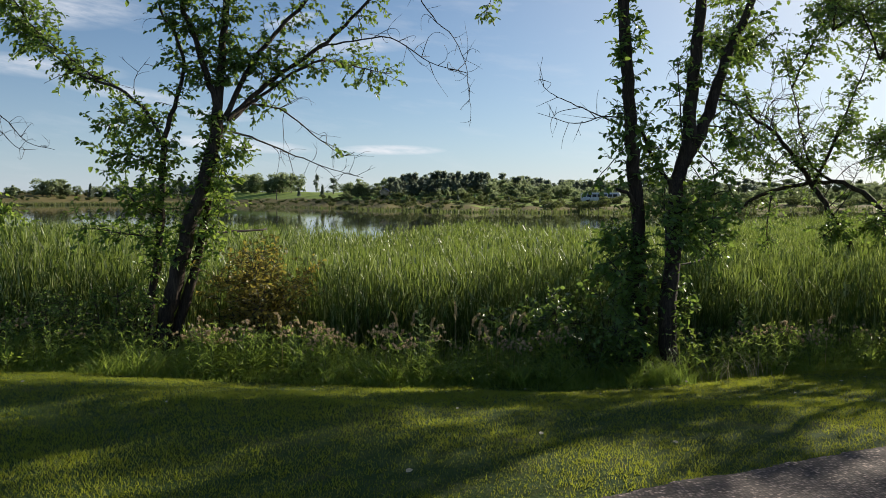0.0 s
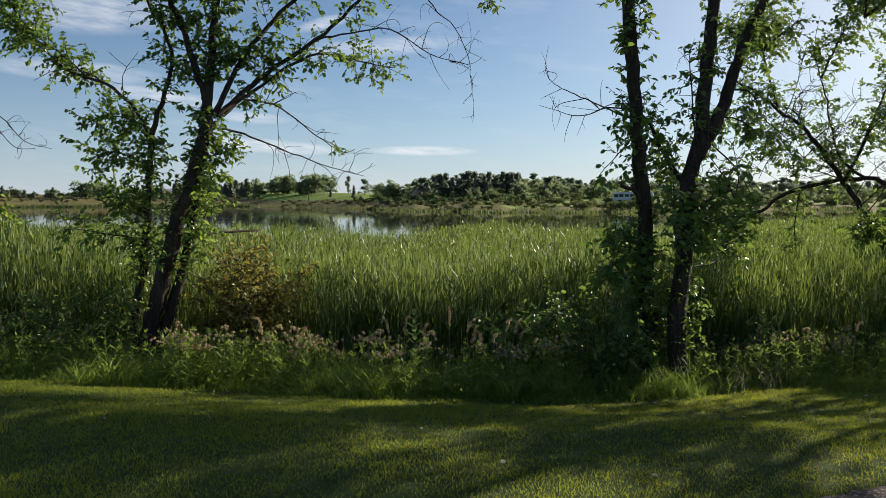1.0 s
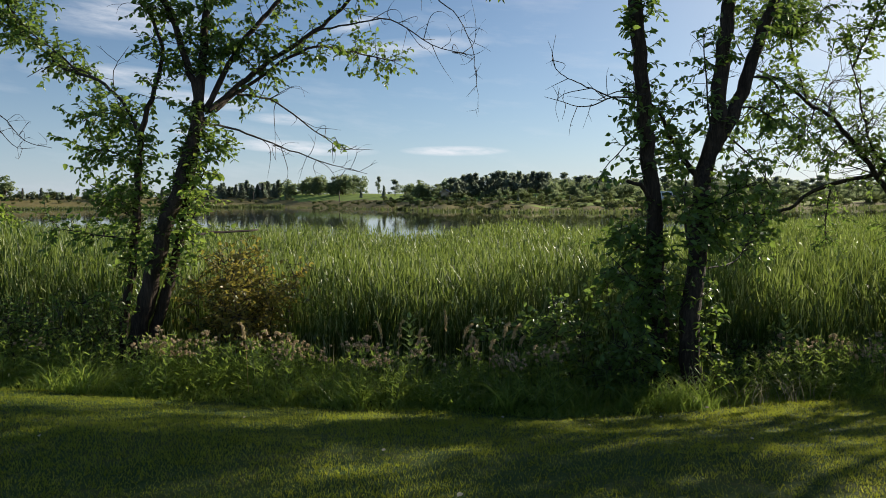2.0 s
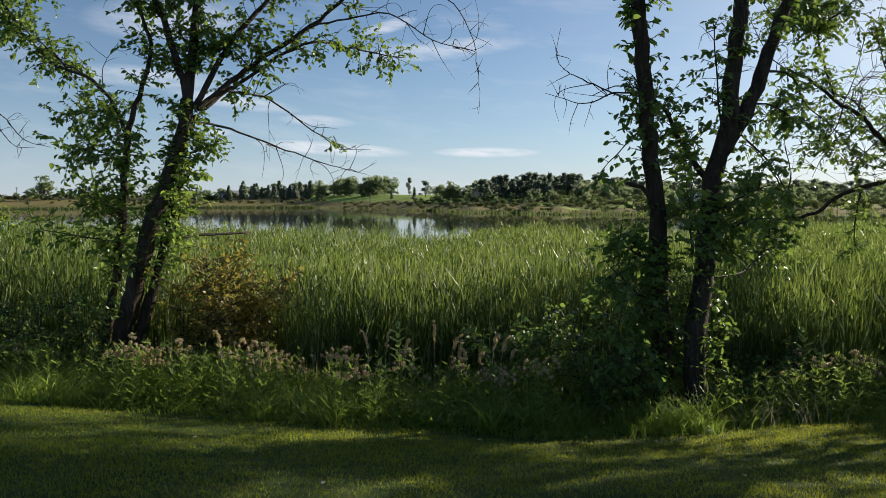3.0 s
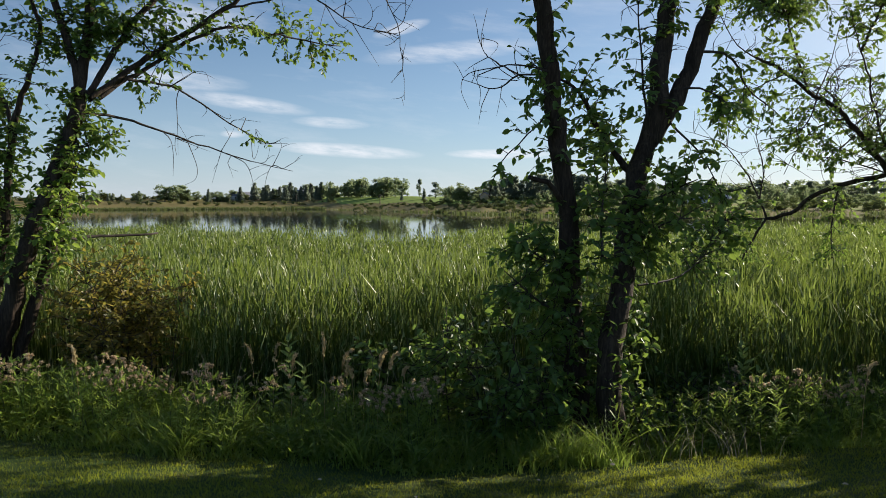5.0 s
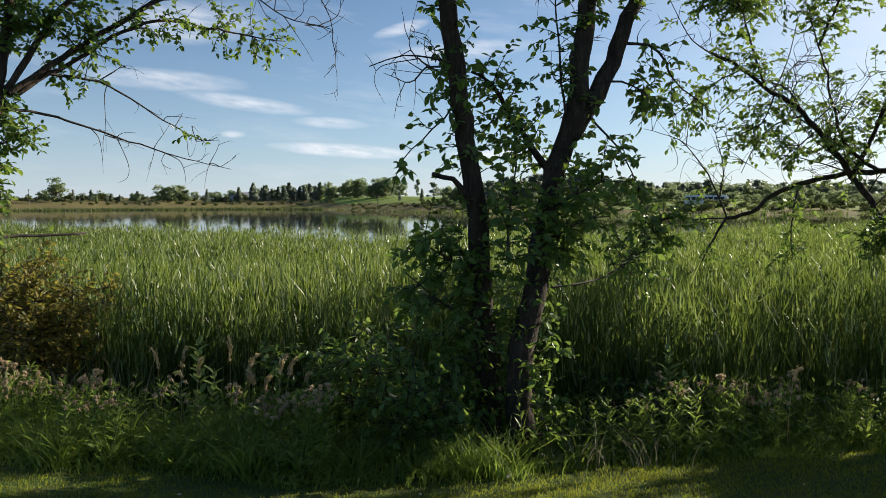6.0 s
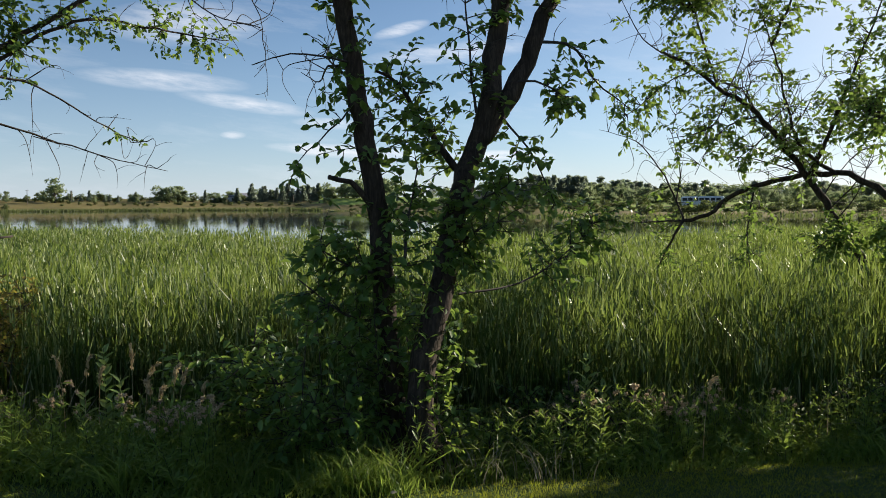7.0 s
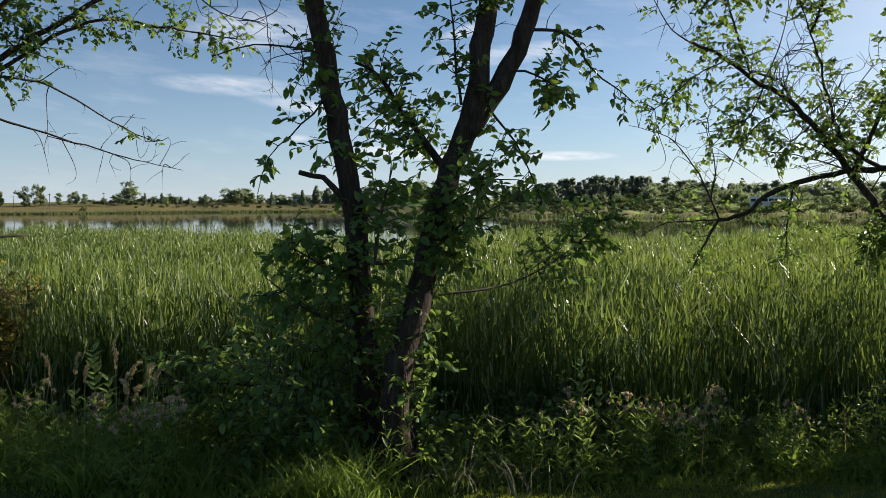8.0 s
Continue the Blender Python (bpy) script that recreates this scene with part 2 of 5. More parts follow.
def water_material():
    m, n, out = material("lake_water")
    pos = n.stretch(n.node("ShaderNodeNewGeometry").outputs["Position"], (1.0, 0.35, 1.0))
    ripple = n.math("ADD", n.noise(pos, 1.1, 4.0), n.math("MULTIPLY", n.noise(pos, 0.13, 3.0), 1.2))
    body = n.node("ShaderNodeBsdfPrincipled", Roughness=0.04, IOR=1.33)
    body.inputs["Base Color"].default_value = (0.022, 0.024, 0.014, 1)
    n.link(n.bump(ripple, 0.07, 0.05), body.inputs["Normal"])
    n.link(body.outputs[0], out.inputs[0])
    return m


GROUND, WATER = ground_material(), water_material()


# ---- mesh helpers ----
def mesh_from(name, verts, quads, mat, smooth=False):
    """A mesh of four-cornered faces from numpy arrays."""
    verts, quads = np.asarray(verts, np.float32), np.asarray(quads, np.int32)
    me = bpy.data.meshes.new(name)
    me.vertices.add(len(verts))
    me.vertices.foreach_set("co", verts.ravel())
    me.loops.add(quads.size)
    me.loops.foreach_set("vertex_index", quads.ravel())
    me.polygons.add(len(quads))
    me.polygons.foreach_set("loop_start", np.arange(0, quads.size, 4, dtype=np.int32))
    if smooth:
        me.polygons.foreach_set("use_smooth", np.ones(len(quads), bool))
    me.update(calc_edges=True)
    me.materials.append(mat)
    return me


class Gather:
    """Collects pieces of geometry that become one mesh."""

    def __init__(self):
        self.v, self.q, self.n = [], [], 0

    def add(self, verts, quads):
        self.v.append(np.asarray(verts, float).reshape(-1, 3))
        self.q.append(np.asarray(quads, int).reshape(-1, 4) + self.n)
        self.n += len(self.v[-1])

    def mesh(self, name, mat, smooth=False):
        return mesh_from(name, np.concatenate(self.v), np.concatenate(self.q), mat, smooth)


def part(name, data, parent, label=""):
    """One mesh object under a thing or a part."""
    ob = new(name, data)
    ob.parent = parent
    if label:
        ob["label"] = label
    return ob


def unit(v):
    return v / np.maximum(np.linalg.norm(v, axis=-1, keepdims=True), 1e-9)


def spline(points, step=0.18):
    """A smooth line through a few points."""
    p = np.array(points, float)
    if len(p) < 3:
        k = max(2, int(np.linalg.norm(p[-1] - p[0]) / step) + 1)
        return p[0] + (p[-1] - p[0]) * np.linspace(0, 1, k)[:, None]
    e = np.vstack([2 * p[0] - p[1], p, 2 * p[-1] - p[-2]])
    out = []
    for i in range(1, len(e) - 2):
        k = max(2, int(np.linalg.norm(e[i + 1] - e[i]) / step) + 1)
        t = np.linspace(0, 1, k, endpoint=False)[:, None]
        a, b, c, d = e[i - 1:i + 3]
        out.append(0.5 * (2 * b + (c - a) * t + (2 * a - 5 * b + 4 * c - d) * t ** 2 + (3 * b - a - 3 * c + d) * t ** 3))
    return np.vstack(out + [p[-1:]])


def tube(gather, line, r0, r1, sides=6, rough=0.0, power=1.0):
    """A tapered, slightly uneven round limb along a line."""
    line = np.asarray(line, float)
    k = len(line)
    tan = unit(np.gradient(line, axis=0))
    ref = np.array([1.0, 0.0, 0.0]) if abs(tan[0][2]) > 0.6 else np.array([0.0, 0.0, 1.0])
    a = unit(np.cross(tan, ref))
    b = np.cross(tan, a)
    ang = np.linspace(0, 2 * np.pi, sides, endpoint=False)
    r = (r0 + (r1 - r0) * np.linspace(0, 1, k) ** power)[:, None] * (1 + rough * rng.normal(size=(k, sides)))
    ring = line[:, None] + r[..., None] * (np.cos(ang)[None, :, None] * a[:, None] + np.sin(ang)[None, :, None] * b[:, None])
    i, j = np.meshgrid(np.arange(k - 1), np.arange(sides), indexing="ij")
    jn = (j + 1) % sides
    quads = np.stack([i * sides + j, i * sides + jn, (i + 1) * sides + jn, (i + 1) * sides + j], -1).reshape(-1, 4)
    verts = ring.reshape(-1, 3)
    caps = []
    if sides >= 4:
        for s in range(1, sides - 2, 2):
            caps.append([(k - 1) * sides, (k - 1) * sides + s, (k - 1) * sides + s + 1, (k - 1) * sides + s + 2])
        gather.add(verts, np.vstack([quads, caps]))
    else:
        gather.add(verts, quads)


def leaves(gather, base, way, normal, length, width):
    """Folded, pointed leaves: two faces on a midrib each."""
    way, normal = unit(way), unit(normal)
    side = unit(np.cross(way, normal))
    normal = np.cross(side, way)
    L, W = length[:, None], width[:, None]
    fold, drop = 0.16 * W, 0.18 * L * rng.random((len(base), 1))
    v = np.stack([base, base + way * 0.28 * L + side * 0.48 * W + normal * fold, base + way * 0.66 * L + side * 0.40 * W + normal * (fold - 0.3 * drop),
                  base + way * L - normal * drop, base + way * 0.66 * L - side * 0.40 * W + normal * (fold - 0.3 * drop),
                  base + way * 0.28 * L - side * 0.48 * W + normal * fold], 1)
    k = np.arange(len(base))[:, None] * 6
    q = np.concatenate([k + np.array([[0, 3, 2, 1]]), k + np.array([[0, 5, 4, 3]])], 0)
    gather.add(v, q)


def blades(gather, base, height, width, lean, curve, segs=3, wind=None, twirl=0.0, tip=2.8, full=1.8):
    """Grass and reed blades as tapering bent ribbons."""
    n = len(base)
    turn = rng.random(n) * 2 * np.pi if wind is None else wind + rng.normal(size=n) * 1.0
    away = np.stack([np.cos(turn), np.sin(turn), np.zeros(n)], 1)
    twist = turn + np.pi / 2 + rng.normal(size=n) * 0.8
    s = np.linspace(0, 1, segs + 1) ** (0.35 if tip > 4 else 1.0)
    spin = twist[:, None] + twirl * rng.normal(size=(n, 1)) * s[None]
    flat = np.stack([np.cos(spin), np.sin(spin), np.zeros_like(spin)], 2)
    rise = s[None] - np.minimum(curve, 0.9)[:, None] * 0.45 * s[None] ** 3
    out = lean[:, None] * s[None] + curve[:, None] * s[None] ** tip
    mid = base[:, None] + height[:, None, None] * (rise[..., None] * np.array([0, 0, 1.0]) + out[..., None] * away[:, None])
    w = (width[:, None] * (1 - 0.94 * s[None] ** full))[..., None] * 0.5 * flat
    v = np.stack([mid - w, mid + w], 2)
    k = (np.arange(n) * (segs + 1) * 2)[:, None, None] + (np.arange(segs) * 2)[None, :, None]
    q = (k + np.array([0, 1, 3, 2])[None, None]).reshape(-1, 4)
    gather.add(v.reshape(-1, 3), q)


# ---- ground ----
def smooth(a, b, v):
    t = np.clip((v - a) / (b - a), 0, 1)
    return t * t * (3 - 2 * t)


SHORE_AZ = np.array([-70, -40, -22, -17, -13, -9, -5, 0, 4, 12, 20, 40, 70.0])
SHORE_D = np.array([450, 450, 440, 400, 320, 255, 205, 178, 168, 168, 200, 270, 320.0])
WATER_Z = -1.5


def shore(az):
    return np.interp(az, SHORE_AZ, SHORE_D)


def height(x, y):
    """Height of the ground: path, lawn, bank, lake bed, far shore."""
    x, y = np.asarray(x, float), np.asarray(y, float)
    bend = y + 0.20 * np.clip(x, -9, 0) * smooth(4, 7, y) - 0.28 * np.clip(x - 3.0, 0, 8) * smooth(6, 9, y)
    near = np.interp(bend, [-30, 0, 3.5, 5, 6, 7.2, 8.5, 9.4, 10.5, 12, 15, 30], [0.1, 0.0, -0.03, -0.10, -0.18, -0.40, -0.66, -0.80, -1.05, -1.40, -1.75, -2.3])
    near = near + 0.02 * np.sin(x * 1.7 + 0.6 * y) * np.sin(y * 1.3) + 0.012 * np.sin(x * 4.1 + 1.0) * np.cos(y * 3.7)
    d, az = np.hypot(x, y), np.degrees(np.arctan2(x, np.maximum(y, 1e-3)))
    s = d - shore(az) + 5 * np.sin(az * 1.1) + 3 * np.sin(az * 2.9 + 1)
    lift = (1.0 + 0.12 * np.sin(az * 0.35 + 0.5) + 0.15 * smooth(-14, -20, az)) * (1 - 0.42 * smooth(2.5, 9, az))
    far = np.interp(s, [-20, 0, 3, 14, 60, 110, 170, 600, 2500], [-2.4, -1.55, -1.1, -0.4, 2.0, 4.6, 5.4, 6.5, 9.0]) * np.where(s > 20, lift, 1.0)
    far = far + np.where(s > 10, 0.25 * np.sin(x * 0.05) * np.sin(y * 0.06), 0)
    return np.where(d > 100, far, near)


def bank_line(x):
    """Where the mown lawn ends and the tall growth begins."""
    return np.interp(x, [-14, -5, -2, 1.3, 2.4, 3.0, 3.6, 4.4, 5.6, 7.5, 14], [9.6, 9.15, 8.9, 8.6, 9.0, 9.3, 9.6, 9.95, 10.35, 10.8, 11.6]) + 0.10 * np.sin(x * 2.3) + 0.06 * np.sin(x * 6.1 + 2)


def build_ground():
    def steps(fine_a, fine_b, fine, far_a, far_b, growth, most):
        out = list(np.arange(fine_a, fine_b, fine))
        v, st = fine_b, fine
        while v < far_b:
            out.append(v)
            st = min(st * growth, most if v < 520 else 400)
            v += st
        out.append(far_b)
        v, st = fine_a, fine
        while v > far_a:
            st = min(st * growth, most if v > -520 else 400)
            v -= st
            out.append(max(v, far_a))
        return np.array(sorted(set(out)))

    xs = steps(-12, 14, 0.3, -4500, 4500, 1.15, 8.0)
    ys = steps(2, 14, 0.25, -400, 4500, 1.15, 6.0)
    X, Y = np.meshgrid(xs, ys)
    Z = height(X, Y)
    nx, ny = len(xs), len(ys)
    i, j = np.meshgrid(np.arange(ny - 1), np.arange(nx - 1), indexing="ij")
    quads = np.stack([i * nx + j, i * nx + j + 1, (i + 1) * nx + j + 1, (i + 1) * nx + j], -1).reshape(-1, 4)
    me = mesh_from("ground", np.stack([X, Y, Z], -1).reshape(-1, 3), quads, GROUND, True)
    d, az = np.hypot(X, Y), np.degrees(np.arctan2(X, np.maximum(Y, 1e-3)))
    s = d - shore(az)
    green = np.maximum(smooth(34, 62, s) * smooth(-19, -14, az), 0.55 * smooth(6, 16, s) * smooth(-3, 3, az))
    far = (d > 60).astype(float)
    mud = smooth(0.2, 1.0, Y - bank_line(X)) * (1 - far)
    cover = me.color_attributes.new("cover", "FLOAT_COLOR", "POINT")
    cover.data.foreach_set("color", np.stack([far, green, mud, np.ones_like(far)], -1).astype(np.float32).ravel())
    tagged(new("ground", me), "mown lawn sloping to a marshy bank and far meadows", "ground", kind="structure")
    wx = np.array([-2500, -60, 60, 2500.0])
    wy = np.array([9.0, 60, 200, 1200.0])
    WX, WY = np.meshgrid(wx, wy)
    q = [[r * 4 + c, r * 4 + c + 1, r * 4 + c + 5, r * 4 + c + 4] for r in range(3) for c in range(3)]
    tagged(new("water", mesh_from("water", np.stack([WX, WY, np.full_like(WX, WATER_Z)], -1).reshape(-1, 3), q, WATER)),
           "still lake water mirroring trees and sky", "lake", kind="structure")


build_ground()


def build_path():
    """A narrow asphalt path with a crumbling edge, laid on the lawn."""
    k = 900
    u = np.linspace(-14, 16, k)
    edge = 0.025 * np.sin(u * 1.1) + 0.008 * np.sin(u * 9.3 + 1) + 0.006 * np.sin(u * 23.0) + rng.normal(size=k) * 0.006
    ox, oy, dx, dy = 0.72, 3.74, 0.9015, 0.4328
    rows = []
    for off, wob in ((0.0, edge), (-0.03, edge), (-0.8, 0), (-1.6, 0), (-2.37, edge), (-2.4, edge)):
        x, y = ox + dx * u - dy * (off + wob), oy + dy * u + dx * (off + wob)
        drop = -0.03 if off in (0.0, -2.4) else 0.022
        rows.append(np.stack([x, y, height(x, y) + drop], 1))
    v = np.stack(rows, 1).reshape(-1, 3)
    q = [[i * 6 + j, i * 6 + j + 1, (i + 1) * 6 + j + 1, (i + 1) * 6 + j] for i in range(k - 1) for j in range(5)]
    tagged(new("path", mesh_from("path", v, [r[::-1] for r in q], ASPHALT)), "grey weathered asphalt footpath beside the lawn", "path", kind="structure")


build_path()


def on_path(x, y):
    off = -(x - 0.72) * 0.4328 + (y - 3.74) * 0.9015
    return (off < 0.02 - 0.14 * rng.random(np.shape(off)) ** 2.5) & (off > -2.43)


def build_lawn():
    g = Gather()
    # an even sward of fine blades
    n = 560000
    x, y = rng.uniform(-9, 12, n), 3.2 + 8.0 * rng.random(n) ** 1.3
    keep = (y < bank_line(x) + 0.25) & ~on_path(x, y) & (np.abs(x - 0.45 * y) < 0.75 * y + 3)
    x, y = x[keep], y[keep]
    patch = 0.5 + 0.5 * np.sin(x * 1.3 + np.sin(y * 1.1) * 1.7) * np.sin(y * 1.9 + np.sin(x * 0.9))
    thin = rng.random(len(x)) < 0.5 + 0.5 * patch
    x, y, patch = x[thin], y[thin], patch[thin]
    n = len(x)
    blades(g, np.stack([x, y, height(x, y) - 0.004], 1), rng.uniform(0.012, 0.032, n) * (0.7 + 0.7 * patch), rng.uniform(0.004, 0.008, n), rng.uniform(0.1, 0.8, n), rng.uniform(0.0, 0.3, n), 1)
    # coarser tufts that stand out of it
    m = 9000
    cx, cy = rng.uniform(-9, 12, m), 3.4 + 7.6 * rng.random(m) ** 1.2
    k = 16
    size = np.repeat(rng.uniform(0.5, 1.5, m), k)
    x, y = np.repeat(cx, k) + rng.normal(size=m * k) * 0.03 * size, np.repeat(cy, k) + rng.normal(size=m * k) * 0.03 * size
    keep = (y < bank_line(x) + 0.25) & ~on_path(x, y) & (np.abs(x - 0.45 * y) < 0.75 * y + 3)
    x, y, size = x[keep], y[keep], size[keep]
    n = len(x)
    blades(g, np.stack([x, y, height(x, y) - 0.004], 1), rng.uniform(0.016, 0.034, n) * size, rng.uniform(0.005, 0.009, n), rng.uniform(0.1, 0.9, n), rng.uniform(0.0, 0.5, n), 1)
    tagged(new("lawn_grass", g.mesh("lawn_grass", LAWN)), "short mown green grass with yellowed patches", "grass", kind="stuff")


build_lawn()


def build_tall_grass():
    g = Gather()
    n = 40000
    x = rng.uniform(-11, 13, n)
    y = bank_line(x) + 3.1 * rng.random(n) ** 1.1 - 0.1
    depth = np.clip((y - bank_line(x)) / 1.2, 0, 1)
    clump = 0.6 + 0.4 * np.sin(x * 3.1 + 2 * np.sin(y * 2.2)) * np.sin(y * 2.7 + x)
    h = (0.12 + 0.42 * depth) * rng.uniform(0.4, 1.2, n) * (0.45 + 0.75 * clump)
    blades(g, np.stack([x, y, height(x, y) - 0.01], 1), h, rng.uniform(0.006, 0.014, n), rng.uniform(0.0, 0.3, n), rng.uniform(0.1, 0.85, n), 3, twirl=1.2)
    # spiky clumps of broad grass
    m = 150
    cx = rng.uniform(-9, 9, m)
    cy = bank_line(cx) + rng.uniform(0.05, 1.3, m)
    k = 26
    size = np.repeat(rng.uniform(0.45, 1.15, m), k)
    x, y = np.repeat(cx, k) + rng.normal(size=m * k) * 0.06, np.repeat(cy, k) + rng.normal(size=m * k) * 0.06
    n = len(x)
    blades(g, np.stack([x, y, height(x, y) - 0.01], 1), rng.uniform(0.25, 0.55, n) * size, rng.uniform(0.010, 0.020, n), rng.uniform(0.1, 0.7, n), rng.uniform(0.2, 0.9, n), 3, twirl=1.0)
    # thin dry wisps beside the double tree
    n = 60
    x, y = rng.uniform(3.2, 4.4, n), rng.uniform(9.5, 10.0, n)
    dry = Gather()
    blades(dry, np.stack([x, y, height(x, y) - 0.01], 1), rng.uniform(0.25, 0.5, n), rng.uniform(0.005, 0.010, n), rng.uniform(0.05, 0.4, n), rng.uniform(0.3, 0.9, n), 4, twirl=1.0)
    tagged(new("dry_grass", dry.mesh("dry_grass", DEAD_REED)), "thin pale dry grass beside the double trunk", "grass", kind="stuff")
    # broken leafage of low weeds among the blades
    n = 38000
    x = rng.uniform(-10, 11, n)
    y = bank_line(x) + 2.2 * rng.random(n) + 0.05
    lift = rng.random(n) ** 0.7 * (0.12 + 0.5 * np.clip((y - bank_line(x)) / 1.0, 0, 1)) * (0.55 + 0.45 * np.sin(x * 2.1 + 1.3 * np.sin(y * 3)))
    way = rng.normal(size=(n, 3)) * np.array([1, 1, 0.5]) + np.array([0, 0, 0.45])
    leaves(g, np.stack([x, y, height(x, y) + np.abs(lift)], 1), way, rng.normal(size=(n, 3)) + np.array([0, 0, 1.5]), rng.uniform(0.03, 0.085, n), rng.uniform(0.010, 0.026, n))
    tagged(new("bank_grass", g.mesh("bank_grass", TALL_GRASS)), "tall unmown grass and low weeds along the bank", "grass", kind="stuff")
    g = Gather()
    # a bright tuft at the foot of the double tree
    n = 620
    x, y = 2.70 + rng.normal(size=n) * 0.19, 9.24 + rng.normal(size=n) * 0.10
    blades(g, np.stack([x, y, height(x, y) - 0.01], 1), 0.10 + 0.42 * rng.random(n) ** 1.6, rng.uniform(0.005, 0.011, n), rng.uniform(0.05, 0.6, n), rng.uniform(0.2, 0.9, n), 4)
    tagged(new("grass_tuft", g.mesh("grass_tuft", BRIGHT_LEAF)), "bright green grass tuft at the tree's foot", "grass", kind="stuff")


build_tall_grass()


RIM_X = [-40, -14, -9, -7, -4.7, -3, -1.6, 0, 1, 2.1, 2.9, 3.6, 5, 8, 12, 20, 40]
RIM_Y = [48, 36, 33, 32, 31, 29.5, 29.5, 33, 35, 35, 31, 29, 31, 32.5, 36, 42, 52]


def reed_rim(x):
    """Where the dense reeds end and open water begins."""
    return np.interp(x, RIM_X, RIM_Y) + 0.7 * np.sin(x * 1.1 + 1.0)


def reed_edge(x):
    """The near edge of the reed bed."""
    return 11.45 + 0.26 * np.clip(x - 3.5, 0, 6) + 0.3 * np.sin(x * 0.9) + 0.22 * np.sin(x * 2.3 + 1)


def build_reeds():
    g = Gather()
    # plants in loose clumps, each a fan of upright blades
    n = 64000
    x, y = rng.uniform(-32, 38, n), 11.3 + 33 * rng.random(n) ** 1.65
    rim = reed_rim(x) + rng.normal(size=n) * 1.1
    edge = reed_edge(x)
    hollow = np.hypot((x + 3.0) / 1.3, (y - 11.75) / 0.9) < 1
    keep = (y < rim) & (y > edge + rng.normal(size=n) * 0.12) & ~hollow & (np.abs(x - 0.15 * y) < 0.75 * y + 2)
    x, y, rise = x[keep], y[keep], 0.76 + 0.24 * smooth(-0.2, 1.3, (y - edge)[keep])
    clump = np.zeros(len(x))
    for _ in range(7):
        a, f = rng.random() * 2 * np.pi, rng.uniform(5.0, 14.0)
        clump += np.sin((x * math.cos(a) + y * math.sin(a)) * f + rng.random() * 6.28)
    clump /= 2.0
    keep = rng.random(len(x)) < 0.78 + 0.22 * np.tanh(1.6 * clump)
    x, y, clump, rise = x[keep], y[keep], clump[keep], rise[keep]
    swell = 0.05 * np.sin(x * 0.7 + np.sin(y * 0.5)) + 0.04 * np.sin(y * 1.3 + x * 0.4)
    tall = (1.96 + 0.10 * rng.normal(size=len(x))) * (1 + swell) + 0.08 * np.clip(clump, -1.5, 1.5)
    tall = tall * rise * np.where(rise < 0.95, rng.uniform(0.85, 1.1, len(x)), 1.0)
    floor_z = np.maximum(height(x, y), WATER_Z - 0.25)
    # blades of full length, more of them on the plants at the front of the bed
    for k, close in ((2, y < 99), (4, y < reed_edge(x) + 4.0)):
        x1, y1, h1, z1 = (np.repeat(a[close], k) for a in (x, y, tall, floor_z))
        n = len(x1)
        x1, y1 = x1 + rng.normal(size=n) * 0.06, y1 + rng.normal(size=n) * 0.06
        wide = 1 + 0.03 * (y1 - 11)
        blades(g, np.stack([x1, y1, z1], 1), h1 * rng.uniform(0.5, 0.9, n), rng.uniform(0.012, 0.020, n) * wide, np.abs(rng.normal(size=n)) * 0.06, np.abs(rng.normal(size=n)) * 0.09, 2, twirl=2.0, tip=5.0, full=4.5)
    # and the many short leaf ends that part from its upper half
    k = 20
    x2, y2, h2, z2 = (np.repeat(a, k) for a in (x, y, tall, floor_z))
    n = len(x2)
    x2, y2 = x2 + rng.normal(size=n) * 0.12, y2 + rng.normal(size=n) * 0.12
    near = smooth(19, 13, y2)
    long = rng.uniform(0.07, 0.21, n) * (1 + 0.45 * near)
    z2 = z2 + h2 * (1.05 - 0.58 * rng.random(n) ** 1.7) - long
    wide = 1 + 0.02 * (y2 - 11)
    blades(g, np.stack([x2, y2, z2], 1), long, rng.uniform(0.018, 0.034, n) * wide * (1 - 0.2 * near), np.abs(rng.normal(size=n)) * 0.42, np.zeros(n), 1, full=1.0)
    tagged(new("cattail_bed", g.mesh("cattail_bed", REED)), "dense bed of tall green cattail reeds in the marsh", "reeds", kind="stuff")
    # dead bent stalks leaning out of the front of the bed
    g = Gather()
    n = 420
    x = rng.uniform(-8, 7, n)
    y = reed_edge(x) - 0.45 + rng.normal(size=n) * 0.2
    blades(g, np.stack([x, y, height(x, y) - 0.02], 1), rng.uniform(0.4, 1.15, n), rng.uniform(0.008, 0.016, n), rng.uniform(0.0, 0.5, n), rng.uniform(0.1, 1.0, n), 5, twirl=1.0)
    tagged(new("dead_reeds", g.mesh("dead_reeds", DEAD_REED)), "pale dead bent reed stalks at the marsh edge", "reeds", kind="stuff")
    # scattered stems that stand out in the open water past the rim
    g = Gather()
    n = 13000
    x = rng.uniform(-40, 44, n)
    y = reed_rim(x) - 1.5 + 13 * rng.random(n) ** 2.4
    blades(g, np.stack([x, y, np.full(n, WATER_Z - 0.2)], 1), rng.uniform(1.2, 2.45, n), rng.uniform(0.012, 0.024, n), np.abs(rng.normal(size=n)) * 0.1, np.abs(rng.normal(size=n)) * 0.15, 3)
    tagged(new("sparse_reeds", g.mesh("sparse_reeds", REED)), "thin scattered reeds standing in open water", "reeds", kind="stuff")


build_reeds()


